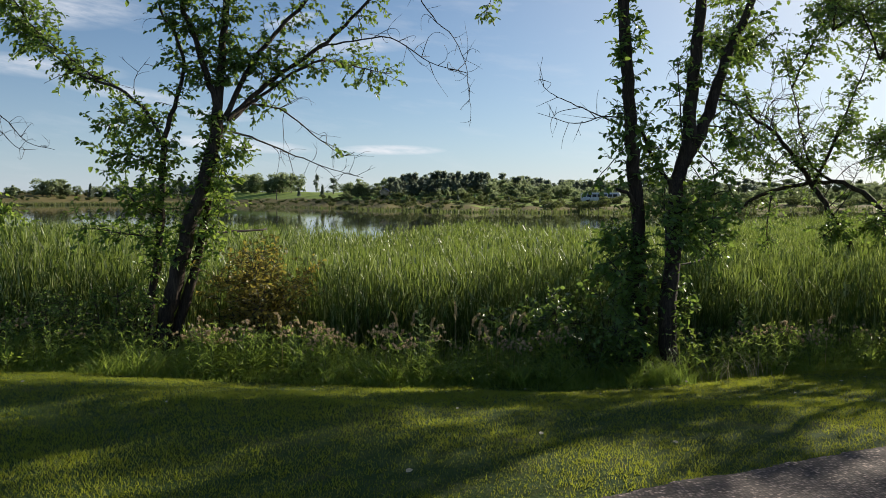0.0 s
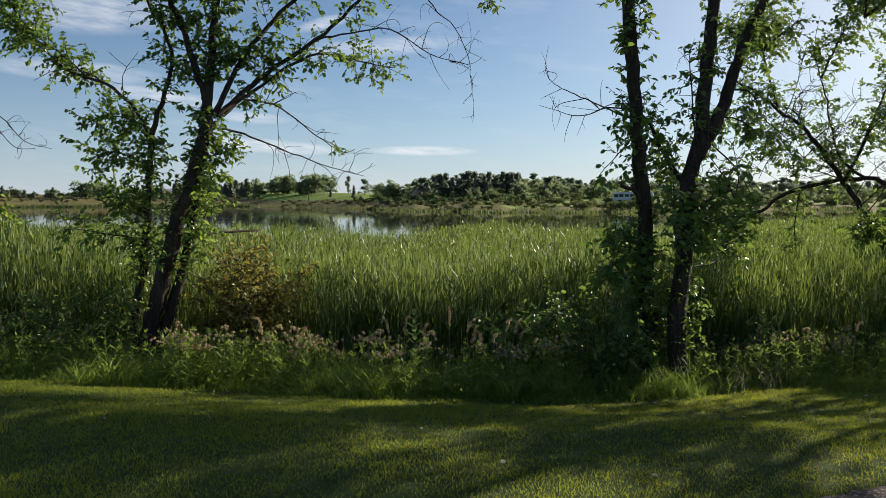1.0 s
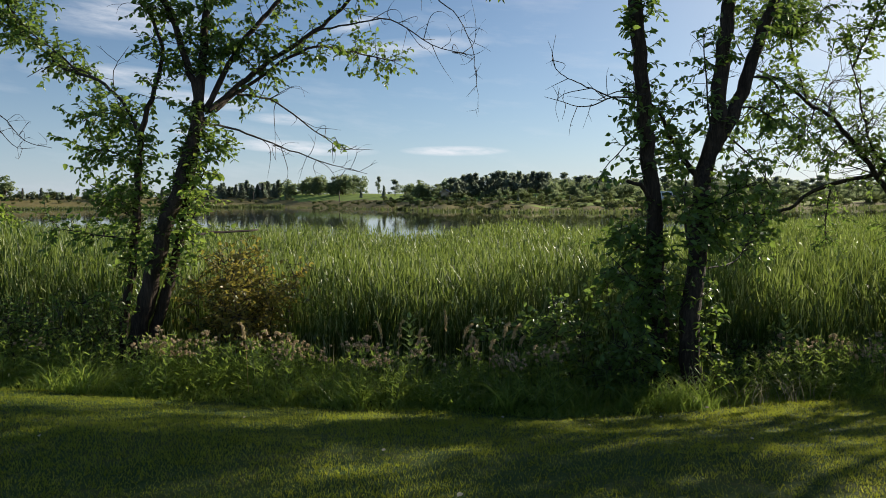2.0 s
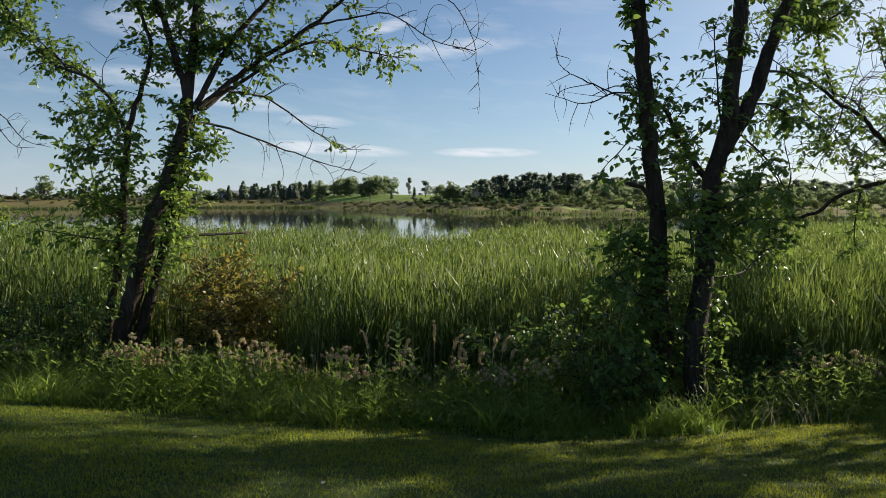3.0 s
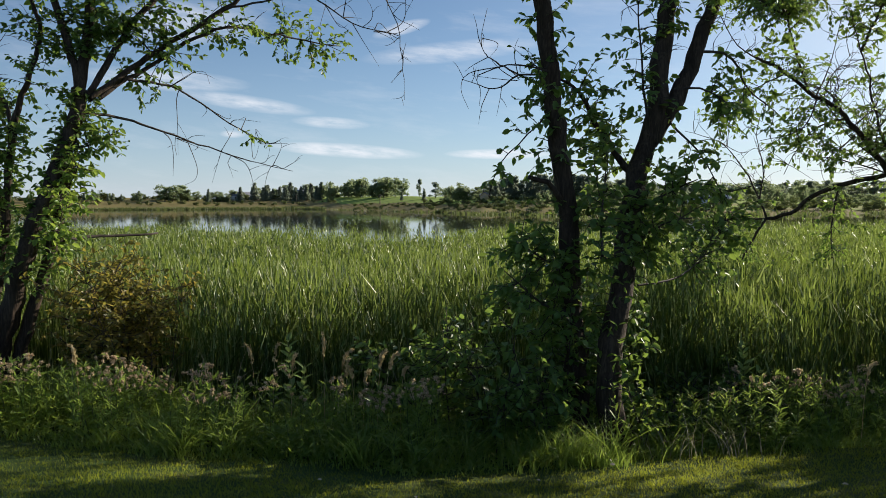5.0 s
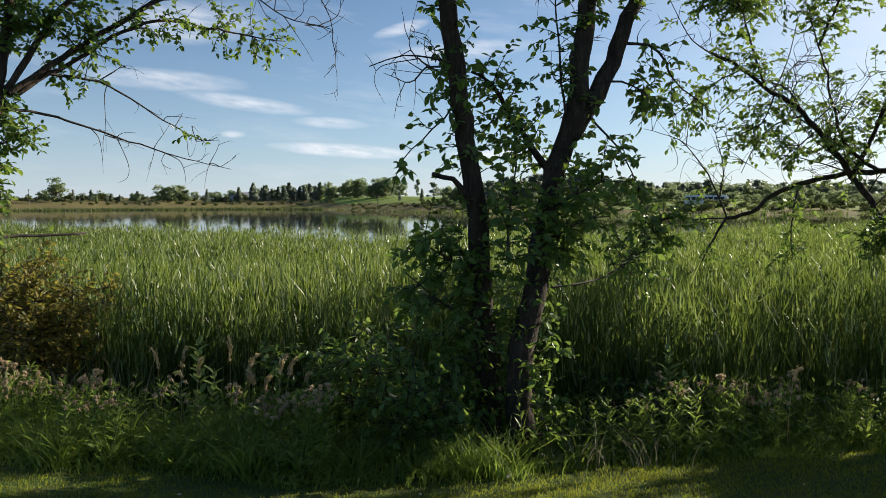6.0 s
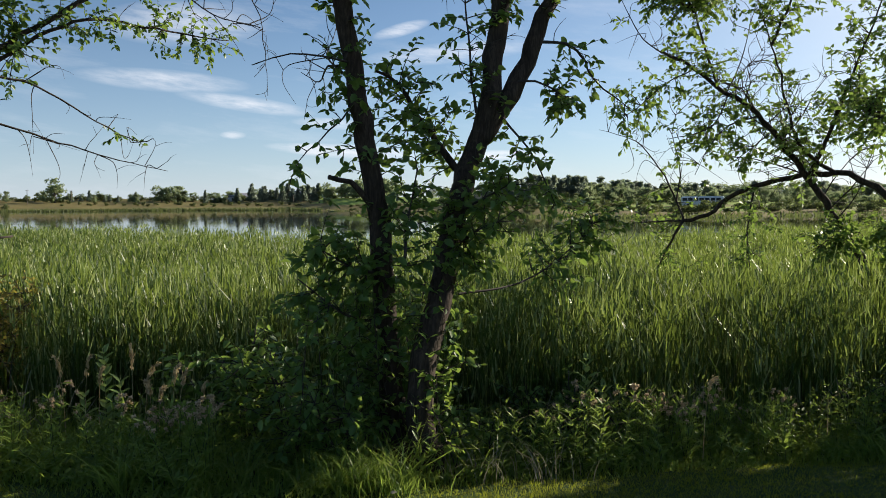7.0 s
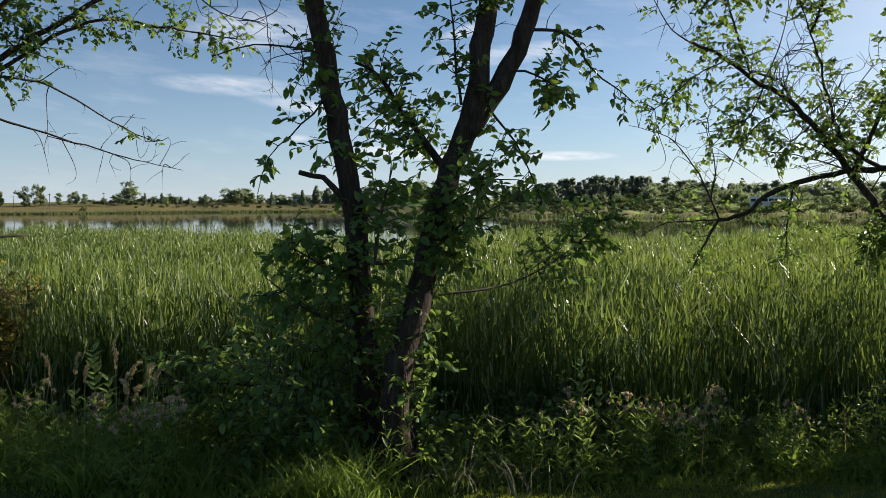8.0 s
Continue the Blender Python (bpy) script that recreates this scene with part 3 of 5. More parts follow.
# ---- trees ----
def twigs_on(line, count, reach, leafy, wood, leaf, start=0.15, size=0.1, hang=0.25, up=0.35):
    """Side twigs along a limb, with leaves set in two ranks on them."""
    k = len(line)
    tan = unit(np.gradient(line, axis=0))
    base, way, nor, length = [], [], [], []
    for _ in range(count):
        u = start + (1 - start) * rng.random()
        i = min(int(u * (k - 1)), k - 1)
        p, t = line[i], tan[i]
        side = unit(np.cross(t, rng.normal(size=3)))
        go = unit(t * rng.uniform(0.1, 0.8) + side + np.array([0, 0, up * rng.normal() + 0.1]))
        L = reach * rng.uniform(0.35, 1.0)
        bend = rng.normal(size=3) * 0.22 + np.array([0, 0, -hang * L])
        bow = rng.normal(size=3) * (0.10 if leafy > 0.3 else 0.2) * L
        pts = spline([p, p + go * L * 0.35 + bow, p + go * L * 0.7 + bend * L * 0.3 + bow * 0.8, p + go * L + bend * L * 0.9], 0.07)
        tube(wood, pts, min(0.012, 0.004 + 0.006 * L), 0.0018, 3)
        if rng.random() < 0.5:
            m = len(pts) // 2
            s2 = unit(go + rng.normal(size=3) * 0.7)
            fork = spline([pts[m], pts[m] + s2 * L * 0.3, pts[m] + s2 * L * 0.5 + np.array([0, 0, -hang * L * 0.3])], 0.09)
            tube(wood, fork, 0.004, 0.0014, 3)
            runs = (pts, fork)
        else:
            runs = (pts,)
        if rng.random() < leafy:
            for run in runs:
                rt = unit(np.gradient(run, axis=0))
                m = max(3, int(np.linalg.norm(run[-1] - run[0]) / 0.034))
                for j in range(m):
                    f = (j + rng.random()) / m
                    if f < 0.12:
                        continue
                    q = min(int(f * (len(run) - 1)), len(run) - 1)
                    frac = f * (len(run) - 1) - q
                    pt = run[q] + (run[min(q + 1, len(run) - 1)] - run[q]) * frac
                    sgn = 1 if j % 2 else -1
                    flat = unit(np.cross(rt[q], np.array([0, 0, 1.0]) + rng.normal(size=3) * 0.5))
                    base.append(pt)
                    way.append(rt[q] * 0.55 + flat * sgn * 0.8 + np.array([0, 0, -0.35]) + rng.normal(size=3) * 0.28)
                    nor.append(np.array([0, 0, 1.0]) + rng.normal(size=3) * 0.55)
                    length.append(size * rng.uniform(0.5, 1.15))
    if base:
        length = np.array(length)
        leaves(leaf, np.array(base), np.array(way), np.array(nor), length, length * rng.uniform(0.52, 0.70, len(length)))


def limb(tree, name, points, r0, r1, count=14, reach=0.5, leafy=0.9, start=0.15, sides=7, size=0.098, mat=None, label="", leaf_mat=None, hang=0.25):
    """One limb of a tree with its twigs, and its leaves under it."""
    line = spline(points)
    line[1:-1] += rng.normal(size=(len(line) - 2, 3)) * min(0.012, r0 * 0.35)
    wood, fine, leaf = Gather(), Gather(), Gather()
    tube(wood, line, r0, r1, sides, 0.05 if r0 > 0.03 else 0.0, 0.85)
    if count:
        count = int(count * (1.85 if leafy > 0.3 else 1.3))
        twigs_on(line, count, reach, leafy, fine, leaf, start, size, hang)
    ob = part(name, wood.mesh(name, mat or (BARK if r0 > 0.03 else TWIG), True), tree, label)
    if fine.n:
        tagged(part("twig_spray", fine.mesh("twig_spray", TWIG, True), ob), kind="stuff")
    if leaf.n:
        tagged(part("foliage", leaf.mesh("foliage", leaf_mat or ELM_LEAF), ob), kind="stuff")
    return ob


def tree_at(x, y, name, label):
    t = new(name)
    t.location = (0, 0, 0)
    return tagged(t, label, "tree", "trees on the bank")


def trunk_flare(tree, x, y, r):
    """The widened foot of a trunk, sunk into the soil."""
    z = float(height(x, y))
    g = Gather()
    tube(g, [(x, y, z - 0.15), (x, y, z + 0.02), (x, y, z + 0.12), (x + 0.01, y, z + 0.3)], r * 1.7, r * 1.0, 10, 0.08, 0.5)
    part("root_flare", g.mesh("root_flare", BARK, True), tree)


def crown(tree, at, spread, count, seed_up=0.5):
    """Upper boughs that carry on a limb above the view, and unseen shade boughs."""
    p = np.array(at)
    for _ in range(count):
        a = rng.random() * 2 * np.pi
        d = np.array([math.cos(a), math.sin(a), rng.uniform(0.2, 1.0) * seed_up + 0.2])
        L = spread * rng.uniform(0.6, 1.1)
        limb(tree, "bough", [p, p + d * L * 0.5, p + d * L + np.array([0, 0, -0.1 * L])], 0.03, 0.006, 21, 0.6, 0.95, 0.2, 5, size=0.085)


def elm_left():
    t = tree_at(-4.1, 11.2, "elm_tree", "leaning dark-barked elm with sparse backlit green leaves")
    limb(t, "trunk", [(-4.16, 11.18, -0.95), (-4.14, 11.20, -0.56), (-4.0, 11.25, 0.0), (-3.83, 11.35, 0.72), (-3.70, 11.50, 1.28), (-3.57, 11.70, 1.85), (-3.47, 11.90, 2.44), (-3.46, 12.00, 2.86)], 0.13, 0.09, 60, 0.34, 0.97, 0.4, 12, label="dark furrowed trunk")
    limb(t, "stem", [(-4.02, 11.3, -0.8), (-3.94, 11.35, -0.43), (-3.68, 11.50, 0.54), (-3.59, 11.70, 1.27), (-3.53, 11.90, 1.94)], 0.085, 0.06, 26, 0.36, 0.95, 0.4, 9)
    limb(t, "limb", [(-3.46, 12.00, 2.86), (-3.66, 12.10, 3.55), (-3.83, 12.00, 4.11), (-3.94, 11.90, 4.50), (-4.04, 11.60, 5.29), (-4.16, 11.40, 6.29)], 0.058, 0.026, 34, 0.5, 0.9)
    limb(t, "limb", [(-3.46, 12.00, 2.86), (-3.44, 12.20, 3.65), (-3.38, 12.30, 4.51), (-3.28, 12.40, 5.54), (-3.17, 12.30, 6.99)], 0.075, 0.03, 80, 0.5, 0.95)
    limb(t, "limb", [(-3.34, 12.00, 2.78), (-3.06, 12.40, 3.59), (-2.69, 12.70, 4.21), (-2.35, 13.00, 4.67), (-1.66, 13.30, 5.64), (-0.93, 13.50, 6.87)], 0.045, 0.018, 52, 0.55, 0.92)
    limb(t, "limb", [(-3.31, 12.00, 2.74), (-2.75, 12.70, 3.45), (-2.04, 13.20, 4.08), (-1.44, 13.60, 4.76), (-0.61, 14.00, 5.75), (0.65, 14.30, 6.79)], 0.043, 0.016, 36, 0.5, 0.85)
    limb(t, "limb", [(-3.25, 12.10, 2.75), (-2.91, 12.60, 3.19), (-2.37, 13.00, 3.67), (-1.96, 13.50, 3.91), (-1.50, 14.60, 3.96), (-0.97, 15.40, 3.99)], 0.034, 0.008, 46, 0.5, 0.95, 0.1)
    limb(t, "dead_branch", [(-2.04, 13.20, 4.07), (-1.50, 13.30, 4.19), (-0.83, 13.20, 4.23), (-0.19, 13.10, 3.81), (0.45, 13.10, 3.62)], 0.018, 0.005, 16, 0.8, 0.0, 0.2, 5)
    limb(t, "dead_branch", [(-3.03, 12.40, 3.03), (-2.61, 13.00, 2.97), (-2.14, 13.60, 2.56), (-1.75, 14.00, 2.30), (-1.57, 14.10, 2.36)], 0.02, 0.005, 12, 0.75, 0.15, 0.1, 5)
    limb(t, "dead_branch", [(-3.39, 12.00, 2.57), (-3.10, 12.60, 2.51), (-2.39, 13.40, 2.21), (-1.82, 13.90, 2.00), (-1.42, 14.20, 1.89)], 0.022, 0.004, 12, 0.75, 0.0, 0.35, 5)
    limb(t, "broken_stick", [(-3.59, 11.50, 0.95), (-3.37, 12.20, 0.98), (-2.93, 12.90, 1.0)], 0.028, 0.016, 3, 0.12, 0.5, 0.7, 6)
    limb(t, "low_shoot", [(-3.52, 11.95, 2.1), (-3.2, 12.0, 2.2), (-2.9, 12.0, 2.35)], 0.014, 0.004, 14, 0.35, 1.0, 0.2, 5)
    limb(t, "low_shoot", [(-3.58, 11.7, 1.5), (-3.3, 11.6, 1.75), (-3.15, 11.5, 1.95)], 0.014, 0.004, 14, 0.4, 1.0, 0.1, 5, leaf_mat=BRIGHT_LEAF)
    limb(t, "low_shoot", [(-3.6, 11.5, 0.9), (-3.3, 11.3, 1.2), (-3.2, 11.2, 1.6)], 0.014, 0.004, 16, 0.45, 1.0, 0.1, 5, leaf_mat=BRIGHT_LEAF)
    for p in ((-3.55, 11.75, 1.95), (-3.47, 11.95, 2.5), (-3.58, 12.05, 3.25), (-3.44, 12.2, 3.6), (-3.1, 12.4, 3.5), (-2.8, 12.65, 3.4), (-3.4, 12.3, 4.3), (-3.8, 12.0, 4.0)):
        for side in (-1, 1):
            d = np.array([side * rng.uniform(0.1, 0.35), rng.normal() * 0.2, rng.uniform(0.15, 0.4)])
            limb(t, "shoot", [p, tuple(np.array(p) + d * 0.5 + np.array([0, 0, 0.04])), tuple(np.array(p) + d)], 0.01, 0.003, 9, 0.3, 1.0, 0.1, 5, size=0.095)
    trunk_flare(t, -4.12, 11.19, 0.13)
    crown(t, (-3.2, 12.4, 6.4), 1.8, 2)
    crown(t, (-1.2, 13.4, 6.4), 1.8, 2)


def elm_thin():
    t = tree_at(-4.4, 11.4, "elm_sapling", "thin double-bent elm sapling with leafy crown")
    limb(t, "trunk", [(-4.42, 11.38, -0.95), (-4.39, 11.40, -0.31), (-4.27, 11.50, 0.62), (-4.22, 11.60, 1.36), (-4.22, 11.70, 1.93), (-4.23, 11.80, 2.43)], 0.07, 0.045, 70, 0.42, 0.97, 0.25, 9)
    limb(t, "limb", [(-4.23, 11.80, 2.43), (-4.05, 11.90, 3.06), (-3.96, 12.00, 3.53), (-4.09, 12.00, 4.03), (-4.30, 12.00, 4.45), (-4.46, 12.00, 5.19)], 0.042, 0.012, 34, 0.5, 0.9)
    limb(t, "limb", [(-4.24, 11.80, 2.35), (-4.54, 12.00, 2.83), (-5.15, 12.40, 3.27), (-5.89, 12.80, 3.52), (-6.56, 13.20, 3.96), (-7.15, 13.50, 4.40), (-7.86, 13.80, 4.96), (-8.67, 14.00, 5.60)], 0.03, 0.012, 22, 0.35, 0.55, 0.0)
    limb(t, "spray", [(-5.6, 12.6, 3.45), (-6.0, 12.9, 3.75), (-6.5, 13.0, 4.1), (-7.1, 13.2, 4.6)], 0.018, 0.006, 44, 0.55, 1.0, 0.0, 5)
    limb(t, "spray", [(-6.9, 13.4, 4.25), (-7.2, 13.3, 4.8), (-7.6, 13.4, 5.3)], 0.018, 0.006, 40, 0.6, 1.0, 0.0, 5)
    limb(t, "spray", [(-4.4, 11.95, 2.6), (-4.9, 12.0, 2.75), (-5.3, 12.1, 2.6)], 0.014, 0.004, 34, 0.5, 1.0, 0.0, 5)
    limb(t, "spray", [(-4.25, 11.7, 2.0), (-4.8, 11.8, 2.2), (-5.1, 11.9, 2.05)], 0.014, 0.004, 22, 0.5, 1.0, 0.1, 5)
    limb(t, "dead_branch", [(-5.15, 12.40, 3.27), (-5.60, 12.60, 3.50), (-6.16, 12.80, 3.57), (-6.59, 12.90, 3.43)], 0.012, 0.004, 4, 0.25, 0.0, 0.2, 5)
    limb(t, "dead_branch", [(-4.8, 12.2, 3.0), (-4.85, 12.3, 3.4), (-4.6, 12.3, 3.75)], 0.009, 0.003, 4, 0.3, 0.0, 0.2, 5)
    limb(t, "limb", [(-4.23, 11.60, 1.19), (-4.53, 11.60, 1.40), (-4.90, 11.60, 1.69)], 0.015, 0.004, 20, 0.45, 1.0, 0.1, 5)
    limb(t, "limb", [(-4.25, 11.55, 0.9), (-4.8, 11.5, 1.0), (-5.4, 11.4, 1.1)], 0.015, 0.004, 18, 0.45, 1.0, 0.2, 5)
    trunk_flare(t, -4.42, 11.38, 0.075)
    crown(t, (-8.0, 13.9, 5.2), 1.2, 3)


def elm_double():
    t = tree_at(3.0, 9.7, "double_elm_tree", "double-trunked elm with dark furrowed bark and leafy shoots")
    limb(t, "trunk", [(2.76, 10.2, -1.2), (2.73, 10.2, -0.7), (2.68, 10.18, 0.17), (2.64, 10.16, 0.72), (2.57, 10.06, 1.59), (2.51, 10.0, 2.10), (2.44, 9.9, 2.68), (2.36, 9.78, 3.2), (2.29, 9.8, 4.20), (2.2, 9.9, 5.4), (2.1, 10.1, 6.8)], 0.115, 0.05, 95, 0.36, 0.95, 0.2, 12, label="slender dark furrowed trunk")
    limb(t, "trunk", [(3.06, 9.88, -1.05), (3.03, 9.90, -0.72), (2.97, 9.95, -0.21), (3.04, 10.10, 0.25), (3.15, 10.30, 0.81), (3.22, 10.50, 1.30), (3.34, 10.75, 1.79), (3.49, 10.85, 2.29), (3.53, 10.90, 2.76), (3.62, 11.00, 3.30), (3.69, 11.10, 3.95), (3.82, 11.20, 4.71), (3.9, 11.3, 6.0), (4.0, 11.3, 7.2)], 0.125, 0.06, 60, 0.42, 0.9, 0.1, 12, label="thick dark furrowed trunk")
    limb(t, "limb", [(3.41, 10.80, 2.00), (3.62, 10.90, 2.29), (3.83, 11.00, 2.72), (3.99, 11.10, 3.15), (4.19, 11.20, 3.64), (4.51, 11.30, 4.29), (4.9, 11.5, 5.2), (5.3, 11.7, 6.2)], 0.10, 0.03, 34, 0.5, 0.8, 0.3, 10)
    limb(t, "broken_stub", [(2.60, 10.08, 1.18), (2.54, 10.0, 1.45), (2.42, 9.9, 1.57), (2.26, 9.8, 1.62)], 0.034, 0.02, 0, 0, 0, 0, 7, label="broken dead stub")
    limb(t, "limb", [(3.28, 10.70, 1.63), (3.07, 10.70, 1.91), (2.90, 10.60, 2.14), (2.71, 10.50, 2.46), (2.53, 10.40, 2.57)], 0.04, 0.012, 34, 0.45, 0.95, 0.1)
    limb(t, "dead_branch", [(2.46, 9.92, 2.55), (2.28, 9.6, 2.56), (2.10, 9.4, 2.54), (1.86, 9.2, 2.43)], 0.012, 0.004, 5, 0.35, 0.1, 0.1, 5)
    limb(t, "limb", [(3.85, 11.00, 2.90), (4.20, 11.20, 2.92), (4.39, 11.30, 2.77), (4.46, 11.40, 2.61), (4.70, 11.50, 2.45), (4.87, 11.50, 2.28)], 0.018, 0.005, 10, 0.32, 0.95, 0.25, 6)
    limb(t, "limb", [(3.67, 10.90, 2.52), (3.93, 10.90, 2.52), (4.11, 10.90, 2.43), (4.22, 10.90, 2.32)], 0.014, 0.005, 14, 0.35, 0.9, 0.5, 5)
    limb(t, "limb", [(3.60, 10.85, 2.21), (3.79, 10.70, 1.98), (3.94, 10.60, 1.75), (4.11, 10.50, 1.37)], 0.014, 0.003, 14, 0.3, 0.8, 0.2, 5)
    limb(t, "sucker", [(3.39, 10.70, 2.22), (3.34, 10.70, 2.63), (3.30, 10.70, 3.08), (3.27, 10.70, 3.44)], 0.014, 0.006, 18, 0.35, 0.6, 0.2, 5)
    limb(t, "low_limb", [(3.27, 10.30, 0.61), (3.68, 10.80, 0.63), (3.99, 11.40, 0.72), (4.28, 12.00, 0.91), (4.61, 12.60, 1.23)], 0.012, 0.005, 36, 0.45, 1.0, 0.45, 5)
    limb(t, "low_limb", [(2.63, 10.15, 0.8), (2.40, 9.9, 0.87), (2.08, 9.8, 1.09)], 0.016, 0.005, 26, 0.42, 1.0, 0.1, 5)
    limb(t, "low_limb", [(2.66, 10.15, 0.37), (2.38, 9.8, 0.49), (2.05, 9.6, 0.80)], 0.016, 0.005, 24, 0.45, 1.0, 0.1, 5)
    limb(t, "low_limb", [(2.9, 9.7, 0.9), (2.9, 9.9, 1.3), (2.95, 10.1, 1.7)], 0.016, 0.005, 18, 0.42, 1.0, 0.0, 5)
    limb(t, "low_limb", [(3.2, 10.4, 1.0), (3.5, 10.2, 1.2), (3.75, 10.1, 1.25)], 0.014, 0.005, 24, 0.4, 1.0, 0.0, 5)
    limb(t, "low_limb", [(3.2, 10.4, 1.3), (3.6, 10.4, 1.5), (3.8, 10.3, 1.6)], 0.014, 0.005, 20, 0.4, 1.0, 0.0, 5)
    limb(t, "spray", [(2.5, 9.98, 2.3), (2.25, 9.9, 2.0), (2.0, 9.8, 1.75), (1.9, 9.8, 1.45)], 0.010, 0.003, 7, 0.2, 1.0, 0.2, 5)
    limb(t, "dead_branch", [(2.46, 9.93, 2.53), (2.15, 10.20, 2.59), (1.89, 10.80, 2.55), (1.45, 11.60, 2.79)], 0.012, 0.003, 5, 0.45, 0.05, 0.1, 5)
    limb(t, "dead_branch", [(2.48, 9.96, 2.39), (1.98, 10.80, 2.77), (1.67, 12.00, 3.17), (1.61, 12.50, 3.49), (1.67, 12.60, 3.81)], 0.012, 0.003, 6, 0.45, 0.05, 0.1, 5)
    trunk_flare(t, 2.75, 10.2, 0.115)
    trunk_flare(t, 3.06, 9.89, 0.12)
    crown(t, (2.2, 9.9, 5.2), 1.6, 2)
    crown(t, (3.8, 11.2, 5.2), 1.7, 2)
    crown(t, (5.1, 11.6, 5.6), 1.7, 2)


def willow_right():
    t = tree_at(9.8, 17, "bent_tree", "bent spreading tree with arching boughs over the reeds")
    limb(t, "trunk", [(10.1, 17.0, -1.6), (9.85, 17.00, -1.03), (9.52, 17.00, -0.20), (9.16, 17.00, 0.40), (8.71, 17.00, 1.10), (8.26, 17.00, 1.79), (7.78, 16.90, 2.39), (7.30, 16.80, 2.92), (6.73, 16.60, 3.24), (6.31, 16.50, 3.55), (5.81, 16.40, 3.81)], 0.095, 0.022, 36, 0.6, 0.85, 0.5, 10, label="dark leaning trunk")
    limb(t, "bough", [(10.5, 16.1, -0.9), (10.23, 16.20, 0.0), (9.78, 16.30, 0.76), (9.26, 16.50, 1.50), (8.93, 16.70, 1.77), (8.66, 16.90, 1.85), (8.02, 17.10, 1.80), (7.54, 17.30, 1.69), (7.13, 17.50, 1.48), (6.80, 17.70, 1.18), (6.43, 17.80, 1.08)], 0.075, 0.032, 14, 0.6, 0.25, 0.5, 9)
    for pts, r, n, leafy in (
            ([(6.43, 17.80, 1.08), (5.86, 17.90, 1.05), (5.47, 18.00, 0.98), (5.07, 18.10, 0.72)], 0.025, 8, 0.5),
            ([(6.43, 17.80, 1.10), (6.12, 18.00, 0.47), (5.87, 18.10, 0.04), (5.39, 18.20, -0.16)], 0.04, 10, 0.5),
            ([(7.52, 17.30, 1.68), (7.41, 17.30, 1.14), (7.39, 17.30, 0.71), (7.48, 17.30, 0.03)], 0.03, 16, 0.8),
            ([(8.26, 17.00, 1.79), (8.46, 16.80, 2.37), (8.61, 16.60, 2.88), (8.86, 16.40, 3.15)], 0.07, 26, 0.75),
            ([(8.66, 16.90, 1.85), (8.19, 16.80, 2.15), (7.90, 16.70, 2.60), (7.72, 16.60, 3.26), (7.51, 16.50, 3.86), (7.26, 16.40, 4.54)], 0.055, 34, 0.6),
            ([(8.46, 16.80, 2.37), (8.69, 16.60, 3.23), (8.96, 16.50, 3.99), (9.22, 16.40, 4.97)], 0.05, 40, 0.75),
            ([(8.26, 17.00, 1.84), (7.51, 17.20, 2.11), (7.07, 17.30, 2.19), (6.63, 17.40, 2.33)], 0.022, 8, 0.1),
            ([(7.43, 16.80, 2.80), (6.95, 16.80, 2.65), (6.65, 16.80, 2.31), (6.43, 16.80, 1.85)], 0.025, 16, 0.6),
            ([(6.07, 16.40, 3.64), (5.55, 16.40, 3.98), (5.32, 16.40, 4.36), (5.14, 16.40, 4.72)], 0.02, 8, 0.2),
            ([(6.73, 16.60, 3.24), (6.43, 16.50, 4.07), (6.23, 16.40, 4.94), (6.03, 16.30, 5.87)], 0.035, 50, 0.95),
            ([(7.51, 16.50, 3.86), (7.76, 16.40, 4.52), (8.09, 16.20, 5.30), (8.40, 16.00, 6.20)], 0.035, 50, 0.95),
            ([(6.9, 16.7, 3.1), (6.7, 16.5, 2.7), (6.4, 16.4, 2.5), (5.9, 16.3, 2.4)], 0.02, 18, 0.8),
            ([(6.3, 16.5, 3.5), (5.9, 16.4, 3.3), (5.5, 16.4, 2.95), (5.2, 16.4, 2.75)], 0.018, 20, 0.85),
            ([(7.6, 16.9, 2.5), (7.2, 16.7, 2.2), (6.9, 16.6, 2.0)], 0.016, 10, 0.6),
            ([(9.0, 16.8, 0.9), (8.6, 16.6, 0.9), (8.2, 16.5, 0.6)], 0.018, 26, 0.95),
            ([(9.6, 16.5, 0.7), (9.4, 16.3, 1.0), (9.0, 16.2, 0.9)], 0.018, 26, 0.95)):
        limb(t, "branch", pts, r * 0.68, 0.005, int(n * 1.1), 0.6, leafy * 0.97, 0.1, 6, size=0.105)
    limb(t, "bare_branch", [(6.43, 17.80, 1.10), (6.18, 17.80, 1.69), (5.91, 17.80, 2.14), (5.58, 17.80, 2.50), (4.93, 17.70, 2.70)], 0.022, 0.004, 16, 0.8, 0.12, 0.1, 5)
    limb(t, "bare_branch", [(6.3, 17.8, 1.4), (6.35, 17.8, 2.0), (6.2, 17.7, 2.6), (6.3, 17.7, 3.1)], 0.016, 0.004, 14, 0.7, 0.1, 0.1, 5)
    stem = [(8.71, 17.0, 1.1), (8.26, 17.0, 1.79), (7.78, 16.9, 2.39), (7.3, 16.8, 2.92), (6.73, 16.6, 3.24)]
    for k in range(16):
        f = k / 16 * 3.99
        p = np.array(stem[int(f)]) * (1 - f % 1) + np.array(stem[int(f) + 1]) * (f % 1)
        d = np.array([rng.normal() * 0.6, rng.normal() * 0.3, rng.uniform(0.6, 1.1)])
        q = p + d * 1.0 + rng.normal(size=3) * 0.2
        limb(t, "bare_branch", [tuple(p), tuple(p + d * 0.45), tuple(q), tuple(q + np.array([d[0] * 0.6, 0, 0.1]))], 0.013, 0.003, 9, 0.7, 0.22, 0.1, 5)
